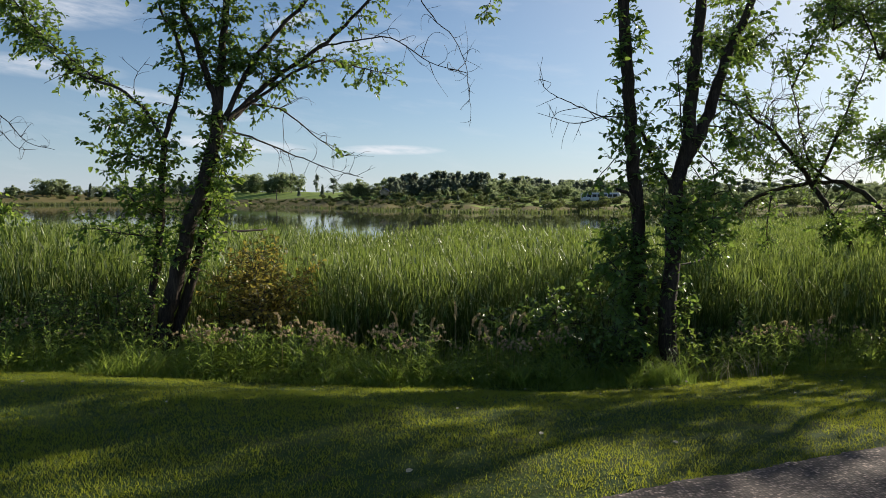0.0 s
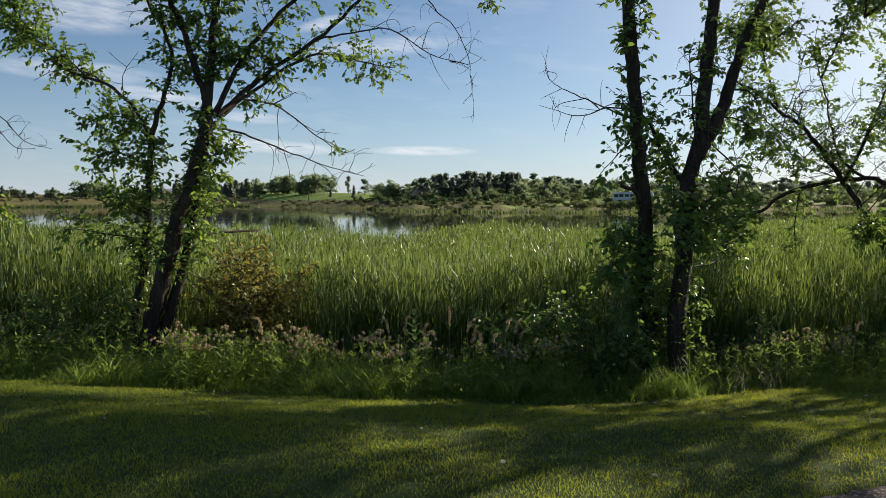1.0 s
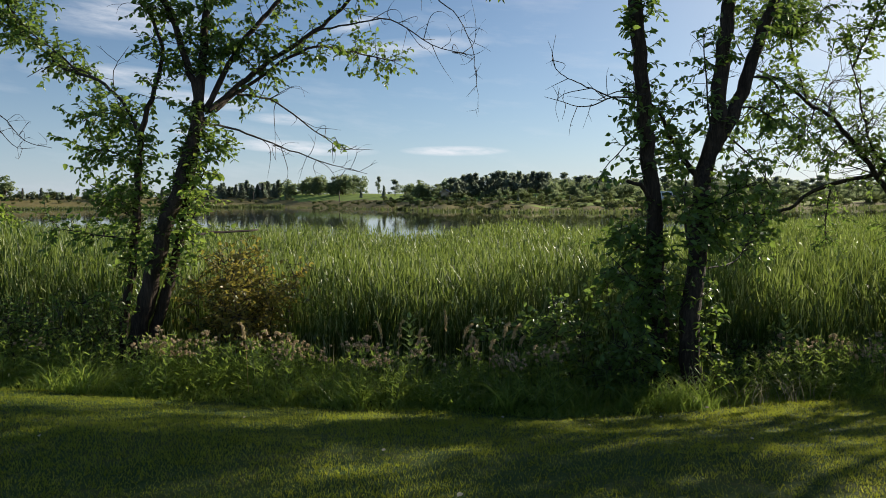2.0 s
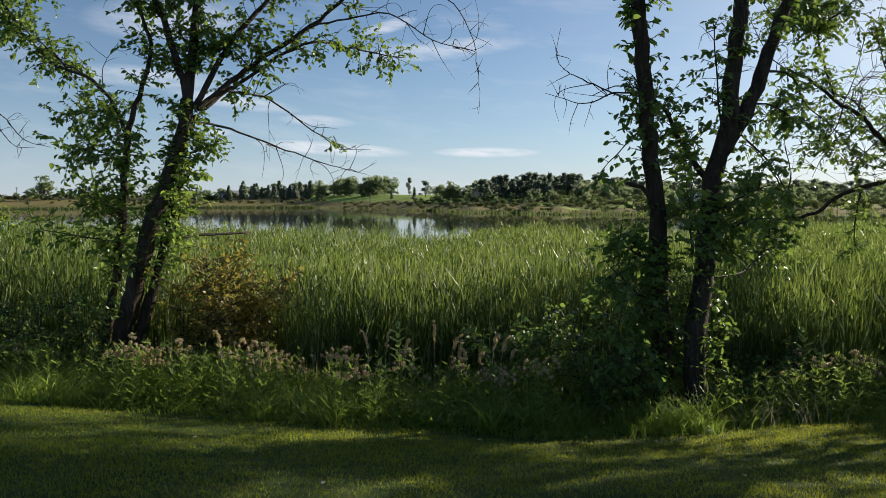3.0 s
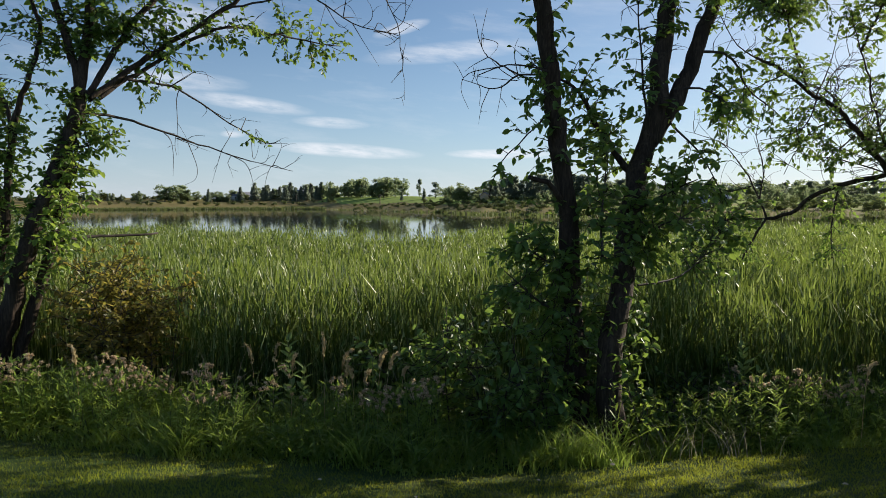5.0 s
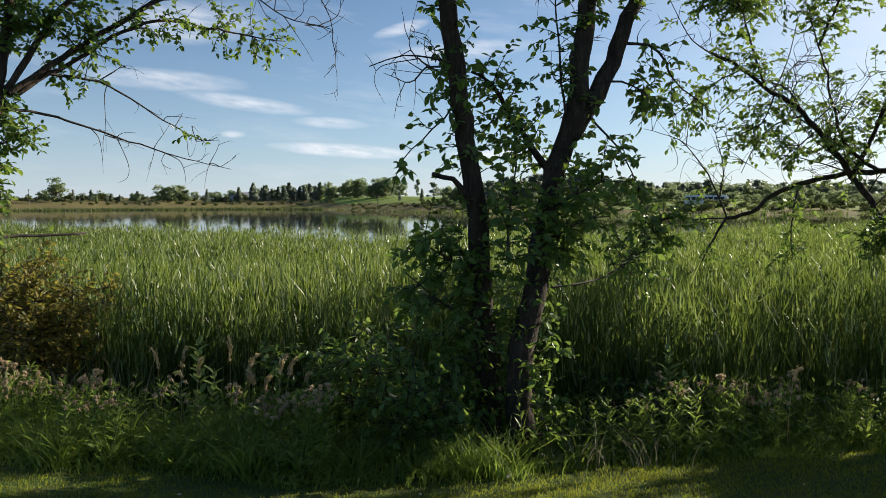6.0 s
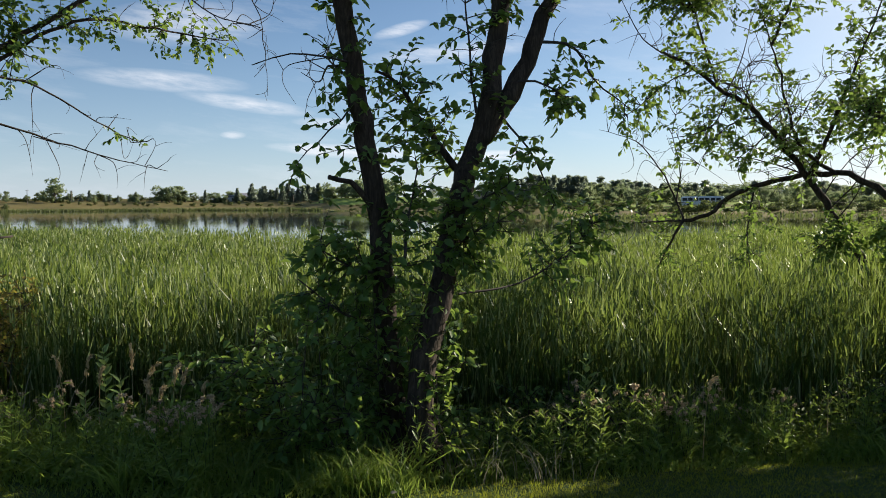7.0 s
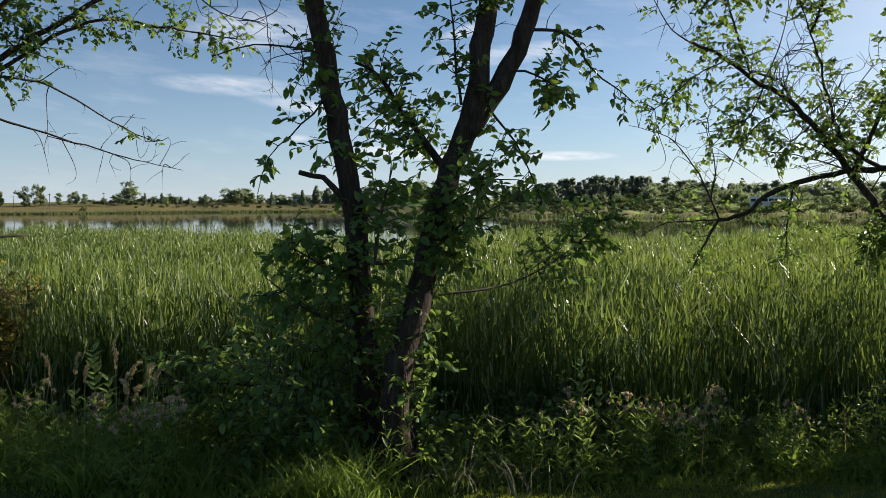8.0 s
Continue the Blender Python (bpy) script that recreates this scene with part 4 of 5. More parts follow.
    crown(t, (6.3, 16.4, 4.4), 1.4, 5)
    crown(t, (8.2, 16.2, 5.0), 1.7, 4)
    crown(t, (9.2, 16.2, 4.4), 1.6, 4)
    crown(t, (9.2, 16.4, 5.2), 1.8, 3)
    # four more crowns, unseen on the right, added to throw shade on the lawn
    crown(t, (11.8, 16.3, 3.0), 1.1, 3)
    crown(t, (10.4, 16.3, 4.5), 1.3, 4)
    crown(t, (11.7, 16.3, 4.4), 1.4, 5)
    crown(t, (11.3, 16.3, 2.4), 1.0, 3)


def tree_offside():
    t = tree_at(-9.6, 15, "bare_tree", "mostly bare tree with thin dead hanging branches")
    limb(t, "trunk", [(-10.3, 14.6, -1.6), (-10.1, 14.7, 0.5), (-10.0, 14.8, 2.4), (-9.9, 14.9, 4.4)], 0.11, 0.05, 10, 0.6, 0.3, 0.4, 9)
    limb(t, "dead_branch", [(-9.95, 14.9, 3.6), (-9.13, 15.00, 3.49), (-8.49, 15.00, 3.11), (-8.02, 15.00, 2.62), (-7.50, 15.00, 2.47)], 0.02, 0.004, 9, 0.4, 0.0, 0.4, 5)
    limb(t, "dead_branch", [(-9.95, 14.9, 3.3), (-9.14, 15.00, 3.27), (-8.50, 15.00, 2.79), (-8.19, 15.00, 2.49), (-7.83, 15.00, 2.48)], 0.016, 0.004, 7, 0.35, 0.0, 0.4, 5)
    limb(t, "branch", [(-10.0, 14.6, 2.2), (-8.9, 14.0, 2.0), (-8.3, 14.00, 1.5), (-7.84, 14.00, 1.2), (-7.54, 14.00, 1.0)], 0.018, 0.005, 34, 0.45, 1.0, 0.4, 5, leaf_mat=BRIGHT_LEAF)
    limb(t, "branch", [(-10.0, 14.6, 1.6), (-8.9, 14.0, 1.4), (-8.0, 13.7, 0.9)], 0.018, 0.005, 30, 0.5, 1.0, 0.4, 5)


def unseen_shade_elm():
    # This tree stands out of view, added so that it shades lawn and bank.
    t = tree_at(8.6, 12.8, "elm_tree", "unseen leafy elm added past the right edge to shade the lawn")
    limb(t, "trunk", [(8.7, 12.8, -1.5), (8.65, 12.8, 0.5), (8.6, 12.7, 2.0), (8.5, 12.6, 3.6), (8.5, 12.6, 5.4)], 0.13, 0.05, 20, 0.5, 0.9, 0.4, 10)
    limb(t, "trunk", [(9.5, 12.9, -1.5), (9.6, 12.9, 0.5), (9.9, 12.9, 2.2), (10.2, 12.9, 4.4)], 0.11, 0.05, 20, 0.5, 0.9, 0.4, 10)
    limb(t, "limb", [(8.6, 12.7, 1.7), (8.5, 13.3, 2.1), (8.35, 13.8, 2.3), (8.5, 14.2, 3.1)], 0.04, 0.015, 14, 0.5, 0.95)
    # crowns set where the sun's rays to the lawn are to be blocked
    for x, y, z, r, n in ((8.6, 12.7, 2.3, 0.7, 3), (8.5, 12.6, 3.3, 0.9, 5), (8.4, 12.5, 4.1, 1.0, 4), (10.0, 12.9, 2.8, 1.0, 3), (10.1, 12.9, 3.8, 1.3, 2), (9.3, 12.9, 0.5, 0.75, 5), (9.4, 12.9, 1.3, 0.8, 5), (10.2, 12.9, 1.2, 0.9, 4), (11.0, 13.2, 0.8, 0.9, 4), (10.2, 12.9, 1.9, 0.9, 3), (11.3, 13.0, 2.0, 1.0, 4), (9.2, 12.9, 2.0, 0.9, 2), (8.5, 12.9, 0.9, 0.6, 3), (8.35, 13.8, 2.3, 0.8, 2)):
        crown(t, (x, y, z), r, n)


def elm_overhead():
    """Twigs that hang into the picture from a bough of the first elm."""
    t = tree_at(0.5, 13.5, "hanging_bough", "bare hanging twigs of an overhead elm bough")
    limb(t, "bough", [(0.65, 14.30, 6.79), (0.5, 13.8, 6.9), (0.2, 13.2, 6.6), (-0.4, 13.0, 5.6), (-0.36, 13.00, 4.91), (-0.04, 13.00, 4.46), (0.22, 13.00, 4.19), (0.43, 13.10, 3.76), (0.49, 13.10, 3.31), (0.52, 13.10, 2.77)], 0.022, 0.003, 16, 0.4, 0.0, 0.45, 5)
    limb(t, "spray", [(0.5, 13.8, 6.9), (0.9, 13.3, 5.9), (0.90, 13.00, 4.97), (0.76, 13.00, 4.65), (0.8, 13.0, 4.5)], 0.014, 0.004, 10, 0.3, 1.0, 0.7, 5)


elm_left()
elm_thin()
elm_double()
willow_right()
tree_offside()
elm_overhead()
unseen_shade_elm()


# ---- shrubs and single plants on the bank ----
def shrub(name, label, x, y, rx, ry, top, stems, twigs, leaf_mat, size=0.055, reach=0.4, bare=0.2):
    t = tagged(new(name), label, "shrub", "shrubs on the bank")
    for _ in range(stems):
        a, r = rng.random() * 2 * np.pi, math.sqrt(rng.random())
        px, py = x + rx * r * math.cos(a), y + ry * r * math.sin(a)
        z = float(height(px, py)) - 0.05
        lean = rng.normal(size=2) * 0.25
        h = top * rng.uniform(0.55, 1.0)
        limb(t, "stem", [(px, py, z), (px + lean[0] * 0.5, py + lean[1] * 0.5, z + h * 0.5), (px + lean[0], py + lean[1], z + h)],
             0.009, 0.002, twigs, reach, 1.0, bare, 4, size * 1.12, leaf_mat=leaf_mat)


shrub("rusty_shrub", "olive-gold and rusty leafy shrub beside the leaning elm", -2.95, 11.8, 0.75, 0.45, 2.05, 20, 14, RUSTY_LEAF, 0.066, 0.5, 0.5)
shrub("elm_thicket", "dense leafy elm suckers round the double trunk", 1.85, 10.4, 0.7, 0.4, 1.45, 10, 11, ELM_LEAF, 0.08)
shrub("elm_thicket", "dark leafy elm suckers hiding the slender trunk's foot", 2.2, 9.85, 0.42, 0.2, 1.55, 8, 11, ELM_LEAF, 0.08)
shrub("elm_thicket", "dense leafy elm suckers round the double trunk", 2.9, 10.45, 0.6, 0.4, 1.9, 10, 12, ELM_LEAF, 0.075)
shrub("elm_thicket", "leafy elm suckers beside the double trunk", 4.0, 10.9, 0.6, 0.4, 0.85, 11, 12, ELM_LEAF, 0.06)
shrub("elm_thicket", "leafy low suckers beside the leaning elm", -4.9, 10.9, 0.9, 0.5, 1.3, 16, 13, ELM_LEAF, 0.055)
shrub("leafy_shrub", "low leafy shrub at the marsh edge", -6.8, 11.0, 1.0, 0.6, 1.0, 14, 12, ELM_LEAF, 0.055)
shrub("young_shrub", "bright green shrub below the bent tree", 6.6, 16.4, 0.9, 0.5, 2.3, 16, 15, BRIGHT_LEAF, 0.07)
shrub("young_shrub", "sunlit green shrub among the reeds", 9.2, 15.6, 1.0, 0.6, 2.4, 16, 15, BRIGHT_LEAF, 0.075)
# mostly out of view, this one is added to keep the right bank shaded
shrub("leafy_shrub", "tall leafy shrub at the bank's end, added to shade the bank", 8.75, 12.7, 0.6, 0.5, 2.1, 16, 13, ELM_LEAF, 0.06)
shrub("leafy_shrub", "dark leafy shrub at the end of the bank", 7.8, 11.6, 0.9, 0.5, 0.9, 12, 11, ELM_LEAF, 0.05)


def weed_model(seed_high):
    """A branching weed with narrow leaves and faded flower heads."""
    t = tagged(new("flowering_weed"), "leafy weed with faded pinkish flower heads on the bank", "wildflower", "weeds on the bank")
    foliage = Gather()
    heads = []
    for _ in range(4):
        stems = Gather()
        d = rng.normal(size=3) * np.array([0.10, 0.10, 0]) + np.array([0, 0, seed_high * rng.uniform(0.75, 1.0)])
        line = spline([(0, 0, -0.03), tuple(d * 0.5), tuple(d)], 0.08)
        tube(stems, line, 0.004, 0.002, 3)
        m = 22
        idx = rng.integers(1, len(line), m)
        L = rng.uniform(0.04, 0.085, m)
        leaves(foliage, line[idx], rng.normal(size=(m, 3)) * np.array([1, 1, 0.3]) + np.array([0, 0, 0.6]), rng.normal(size=(m, 3)) * 0.4 + np.array([0, 0, 1.0]), L * 1.25, L * 0.34)
        for _ in range(4):
            e = d + rng.normal(size=3) * np.array([0.06, 0.06, 0.04])
            tube(stems, spline([tuple(d * 0.86), tuple((d * 0.93 + e * 0.07)), tuple(e)], 0.05), 0.002, 0.0015, 3)
            heads.append(e)
        part("stem", stems.mesh("stem", STALK), t)
    part("foliage", foliage.mesh("foliage", WEED_LEAF), t)
    for e in heads:
        h = part("flower_head", HEAD, t)
        h.location = e
    return t


def head_mesh():
    g = Gather()
    n = 22
    d = unit(rng.normal(size=(n, 3)) + np.array([0, 0, 0.5]))
    L = rng.uniform(0.014, 0.032, n)
    leaves(g, np.zeros((n, 3)), d, rng.normal(size=(n, 3)), L, L * 0.55)
    return g.mesh("flower_head", PALE_PETAL)


HEAD = head_mesh()
weeds = [weed_model(h) for h in (0.55, 0.65, 0.76)]
spots = []
for x0, x1, n in ((-3.2, -0.6, 16), (-0.6, 0.5, 5), (3.9, 6.8, 9), (0.8, 1.6, 5), (-7.5, -4.6, 6)):
    for _ in range(n):
        x = rng.uniform(x0, x1)
        spots.append((x, float(bank_line(x)) + rng.uniform(0.45, 1.0)))
for i, (x, y) in enumerate(spots):
    m = pose(x, y, float(height(x, y)), 0, 0, rng.uniform(0, 360))
    if i < 3:
        weeds[i].matrix_basis = m
    else:
        copy_thing(weeds[i % 3], m)


def leafy_weed(tall):
    """An upright weed with long pointed leaves all the way up."""
    t = tagged(new("leafy_weed"), "upright green weed with long pointed leaves", "weed", "leafy weeds on the bank")
    for _ in range(3):
        stem, foliage = Gather(), Gather()
        d = rng.normal(size=3) * np.array([0.12, 0.12, 0]) + np.array([0, 0, tall * rng.uniform(0.7, 1.0)])
        o = rng.normal(size=3) * np.array([0.05, 0.05, 0])
        line = spline([tuple(o - np.array([0, 0, 0.03])), tuple(o + d * 0.5 + rng.normal(size=3) * 0.015), tuple(o + d)], 0.04)
        tube(stem, line, 0.004, 0.002, 3)
        m = int(34 * tall)
        f = np.sort(rng.random(m)) * 0.95 + 0.05
        at = line[(f * (len(line) - 1)).astype(int)]
        a = np.arange(m) * 2.4 + rng.normal(size=m) * 0.3
        out = np.stack([np.cos(a), np.sin(a), rng.uniform(0.3, 1.3, m)], 1)
        L = rng.uniform(0.08, 0.14, m) * (1.1 - 0.5 * f)
        leaves(foliage, at, out, np.stack([-np.cos(a), -np.sin(a), np.ones(m)], 1), L, L * rng.uniform(0.2, 0.3, m))
        part("foliage", foliage.mesh("foliage", WEED_LEAF), part("stem", stem.mesh("stem", STALK), t))
    return t


leafy = [leafy_weed(h) for h in (0.45, 0.6, 0.72)]
for i in range(190):
    x = rng.uniform(-8, 7.5) if i < 140 else rng.uniform(3.9, 6.2)
    y = float(bank_line(x)) + 0.15 + 1.25 * rng.random()
    m = pose(x, y, float(height(x, y)), 0, 0, rng.uniform(0, 360))
    if i < 3:
        leafy[i].matrix_basis = m
    else:
        copy_thing(leafy[i % 3], m)


def milkweed(x, y, tall):
    t = tagged(new("milkweed"), "upright milkweed with broad pale green leaves", "plant", "milkweeds on the bank")
    z = float(height(x, y)) - 0.03
    for dx, h in ((0, tall), (0.12, tall * 0.75), (-0.16, tall * 0.6)):
        g = Gather()
        line = spline([(x + dx, y, z), (x + dx * 1.2 + 0.01, y, z + h * 0.5), (x + dx * 1.4, y, z + h)], 0.06)
        tube(g, line, 0.006, 0.004, 5)
        part("stalk", g.mesh("stalk", STALK, True), t)
        pairs = int(h / 0.075)
        for i in range(pairs):
            p = line[min(len(line) - 1, int(len(line) * (0.25 + 0.75 * i / pairs)))]
            a = i * 1.57 + rng.normal() * 0.3
            for s in (1, -1):
                lf = Gather()
                L = np.array([rng.uniform(0.14, 0.20) * (1 - 0.3 * i / pairs)])
                d = np.array([[math.cos(a) * s, math.sin(a) * s, rng.uniform(0.5, 1.1)]])
                leaves(lf, p[None], d, np.array([[-d[0, 0], -d[0, 1], 0.8]]), L, L * 0.42)
                part("leaf", lf.mesh("leaf", MILK_LEAF), t)


milkweed(-0.28, 10.62, 1.1)
milkweed(4.4, 11.0, 1.05)
shrub("elm_sprout", "young bright green elm sprout by the trunk", 3.45, 10.05, 0.15, 0.1, 0.8, 3, 6, BRIGHT_LEAF, 0.065, 0.3, 0.4)


def seed_grass(x, y, tall, bend):
    """A dry grass stem that ends in a tan plume."""
    t = tagged(new("seed_grass"), "dry tan grass stem with a feathery seed head", "grass stem", "dry grass stems")
    z = float(height(x, y)) - 0.03
    line = spline([(x, y, z), (x + bend * 0.2, y, z + tall * 0.6), (x + bend * 0.6, y, z + tall * 0.95), (x + bend, y, z + tall)], 0.05)
    g = Gather()
    tube(g, line, 0.004, 0.002, 3)
    part("stem", g.mesh("stem", STRAW), t)
    f = Gather()
    tail = line[int(len(line) * 0.74):]
    n = 110
    i = rng.integers(0, len(tail) - 1, n)
    d = unit(tail[np.minimum(i + 1, len(tail) - 1)] - tail[i])
    L = rng.uniform(0.025, 0.05, n)
    leaves(f, tail[i] + rng.normal(size=(n, 3)) * 0.008, d + rng.normal(size=(n, 3)) * 0.22, rng.normal(size=(n, 3)), L, L * 0.22)
    part("plume", f.mesh("plume", STRAW), t)


for x, y, tall, bend in ((0.86, 9.75, 0.95, 0.10), (0.93, 9.7, 0.93, 0.16), (0.2, 10.3, 1.1, 0.0), (0.62, 9.9, 0.8, -0.06), (0.72, 9.8, 0.75, 0.05), (-0.55, 10.4, 1.0, -0.12),
                         (-0.42, 10.5, 1.02, 0.08), (-2.0, 9.6, 0.85, -0.08), (0.35, 10.2, 0.95, 0.18), (0.5, 10.0, 0.85, 0.03), (1.05, 9.9, 0.8, 0.07), (-0.15, 10.3, 0.9, 0.05),
                         (5.4, 10.6, 0.8, 0.1)):
    seed_grass(x, y, tall, bend)


def fallen_leaf(x, y, size):
    g = Gather()
    a = rng.random() * 6.28
    L = np.array([size])
    leaves(g, np.array([[0, 0, 0.0]]), np.array([[math.cos(a), math.sin(a), 0.12]]), np.array([[0.1, -0.4, 1.0]]), L, L * 0.6)
    ob = new("fallen_leaf", g.mesh("fallen_leaf", DRY_LEAF))
    ob.location = (x, y, float(height(x, y)) + 0.04)
    tagged(ob, "pale dry leaf lying on the lawn", "leaf", "fallen leaves")


for x, y, s in ((1.5, 4.72, 0.07), (0.66, 4.99, 0.075), (0.125, 5.94, 0.06), (2.35, 8.45, 0.06), (2.92, 9.0, 0.08), (-0.2, 4.2, 0.08), (-3.9, 7.0, 0.07), (-2.2, 6.0, 0.06),
                (1.6, 7.6, 0.05), (3.4, 7.2, 0.06), (4.4, 8.3, 0.06), (-1.2, 7.2, 0.05), (0.9, 7.9, 0.05), (5.0, 8.9, 0.06), (2.6, 6.5, 0.05)):
    fallen_leaf(x, y, s * 0.7)


# ---- the far shore ----
def cards(gather, centre, radius, n, size):
    """Small leaf clumps that fill a rounded mass."""
    n = n * 3
    d = unit(rng.normal(size=(n, 3)))
    p = np.array(centre) + d * np.array(radius) * (0.25 + 0.8 * rng.random((n, 1)) ** 0.5)
    L = size * 0.66 * rng.uniform(0.6, 1.4, n)
    leaves(gather, p, rng.normal(size=(n, 3)) + np.array([0, 0, -0.2]), d + rng.normal(size=(n, 3)) * 0.6, L, L * 0.8)


def far_tree_model(name, kind, label):
    """A far tree one metre high, scaled where it stands."""
    t = tagged(new(name), label, "tree", "trees on the far shore")
    wood, leaf = Gather(), Gather()
    if kind == "pine":
        tube(wood, spline([(0, 0, -0.05), (0.01, 0, 0.4), (0, 0.01, 0.9)], 0.1), 0.022, 0.008, 6)
        for _ in range(22):
            z = rng.uniform(0.16, 0.94)
            a, r = rng.random() * 6.28, rng.uniform(0.02, 0.2) * (1.2 - z) * 1.5
            b = rng.uniform(0.07, 0.13)
            cards(leaf, (r * math.cos(a), r * math.sin(a), z), (b, b, b * 0.6), 18, 0.09)
            tube(wood, [(0, 0, z - 0.06), (r * math.cos(a), r * math.sin(a), z)], 0.006, 0.003, 4)
        mat = HAZED_FAR_PINE
    elif kind == "spruce":
        tube(wood, [(0, 0, -0.05), (0, 0, 0.5), (0, 0, 0.96)], 0.02, 0.004, 5)
        for i in range(14):
            z = 0.1 + 0.88 * i / 14
            r = 0.24 * (1.04 - z) * rng.uniform(0.8, 1.15)
            cards(leaf, (rng.normal() * 0.01, rng.normal() * 0.01, z), (r, r, 0.04), int(10 + 50 * r * 4), 0.09)
        mat = HAZED_FAR_PINE
    elif kind == "broad":
        tube(wood, spline([(0, 0, -0.05), (0.02, 0, 0.2), (0, 0, 0.6)], 0.1), 0.03, 0.012, 6)
        for _ in range(26):
            a, z = rng.random() * 6.28, rng.uniform(0.10, 0.90)
            r = rng.uniform(0.03, 0.40) * math.sqrt(max(0.08, 1 - ((z - 0.42) / 0.55) ** 2))
            b = rng.uniform(0.08, 0.17)
            cards(leaf, (r * math.cos(a), r * math.sin(a), z), (b, b, b * 0.75), 20, 0.09)
            tube(wood, [(0, 0, 0.25), (r * 0.6 * math.cos(a), r * 0.6 * math.sin(a), z * 0.8)], 0.01, 0.004, 4)
        mat = HAZED_FAR_LEAF
    else:
        tube(wood, [(0, 0, -0.05), (0, 0, 0.3), (0.02, 0, 0.6)], 0.025, 0.01, 4)
        for _ in range(6):
            a, r, z = rng.random() * 6.28, rng.uniform(0.05, 0.45), rng.uniform(0.06, 0.6)
            cards(leaf, (r * math.cos(a), r * math.sin(a), z), (0.24, 0.24, 0.2), 26, 0.15)
        mat = FAR_BUSH
    part("trunk", wood.mesh("trunk", POLE_WOOD), t)
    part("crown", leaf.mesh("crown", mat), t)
    return t


MODELS = {
    "pine": [far_tree_model("pine_tree", "pine", "dark tall pine on the far hill") for _ in range(4)],
    "spruce": [far_tree_model("spruce_tree", "spruce", "dark pointed spruce on the far shore") for _ in range(3)],
    "broad": [far_tree_model("broadleaf_tree", "broad", "rounded broadleaf tree on the far shore") for _ in range(4)],
    "bush": [far_tree_model("bush", "bush", "low olive-green bush by the far shore") for _ in range(3)],
}
for kind in MODELS:
    for ob in MODELS[kind]:
        ob["used"] = 0


def far_place(az, back):
    """A place at that azimuth, so many metres behind the far waterline."""
    d = float(shore(az)) + back
    return d * math.sin(radians(az)), d * math.cos(radians(az))


def plant(kind, az, back, tall, wide=1.0):
    x, y = far_place(az, back)
    src = MODELS[kind][int(rng.integers(len(MODELS[kind])))]
    m = pose(x, y, float(height(x, y)) - 0.1, 0, 0, float(rng.uniform(0, 360)))
    if not src["used"]:
        src["used"] = 1
        ob = src
        ob.matrix_basis = m
    else:
        ob = copy_thing(src, m)
    ob.scale = (tall * wide, tall * wide, tall)


def row(kind, a0, a1, n, back, spread, tall, vary=0.2, wide=1.0):
    for i in range(n):
        az = a0 + (a1 - a0) * (i + 0.5 + rng.uniform(-0.4, 0.4)) / n
        plant(kind, az, back + rng.uniform(-spread, spread), tall * (1 + rng.uniform(-vary, vary)), wide * rng.uniform(0.85, 1.2))


# left shore
plant("broad", -41.9, 80, 10.5)
plant("broad", -40.4, 80, 12.5)
plant("broad", -39.5, 82, 13.5, 0.8)
row("broad", -38.6, -36.6, 4, 84, 8, 7.5)
plant("broad", -34.0, 74, 15.5, 1.3)
plant("spruce", -33.0, 76, 7.0, 1.1)
row("spruce", -32.6, -28.6, 7, 84, 8, 5.6, 0.4, 1.4)
row("bush", -37.0, -15.0, 40, 92, 10, 3.8, 0.4, 1.5)
row("broad", -36.0, -22.0, 14, 100, 12, 5.2, 0.35, 1.3)
plant("broad", -31.6, 78, 5.2, 1.2)
row("broad", -29.6, -28.6, 2, 80, 5, 6.0)
row("broad", -27.5, -25.6, 5, 80, 8, 9.4, 0.2, 1.2)
plant("spruce", -24.4, 78, 9.0)
row("broad", -24.0, -21.8, 6, 84, 6, 6.6, 0.3, 1.2)
for az, tall in ((-22.2, 8.0), (-21.2, 10.0), (-20.4, 8.6), (-19.0, 8.6), (-18.3, 7.6), (-17.5, 8.2), (-16.7, 7.6)):
    plant("spruce", az, 78, tall * 1.22, 1.35)
row("spruce", -21.5, -15.0, 13, 100, 8, 8.4, 0.35, 1.5)
row("broad", -21.0, -14.6, 15, 106, 8, 7.4, 0.3, 1.3)
plant("broad", -15.7, 60, 11.5, 0.9)
# the wooded knoll above the mown slope
row("broad", -14.9, -10.9, 17, 116, 12, 8.8, 0.28, 1.15)
plant("broad", -10.4, 116, 9.4, 1.0)
plant("pine", -9.1, 112, 8.6, 0.7)
plant("pine", -7.9, 104, 7.4, 1.3)
plant("spruce", -10.4, 66, 4.2)
plant("spruce", -8.7, 66, 5.4)
row("broad", -7.2, -4.2, 12, 74, 10, 5.6, 0.28, 1.1)
row("pine", -3.9, 0.4, 24, 76, 9, 6.8, 0.2, 0.9)
row("pine", 0.4, 3.8, 19, 76, 9, 6.4, 0.2, 0.9)
row("broad", -3.8, 3.6, 14, 92, 8, 4.8, 0.2, 1.3)
row("bush", -4.0, 9.0, 30, 66, 6, 2.2, 0.4, 1.2)
row("broad", 3.6, 9.6, 20, 66, 12, 4.2, 0.35, 1.2)
row("pine", 6.0, 11.0, 9, 80, 8, 5.0, 0.2)
row("broad", 9.0, 31.0, 52, 58, 20, 3.8, 0.4, 1.3)
row("pine", 4.0, 31.0, 48, 92, 12, 5.4, 0.25, 1.2)
row("broad", 4.0, 31.0, 60, 100, 12, 5.0, 0.3, 1.6)
row("broad", 31.0, 44.0, 18, 90, 25, 9.0, 0.2)
row("broad", -48.0, -42.0, 9, 75, 10, 12.0, 0.2)
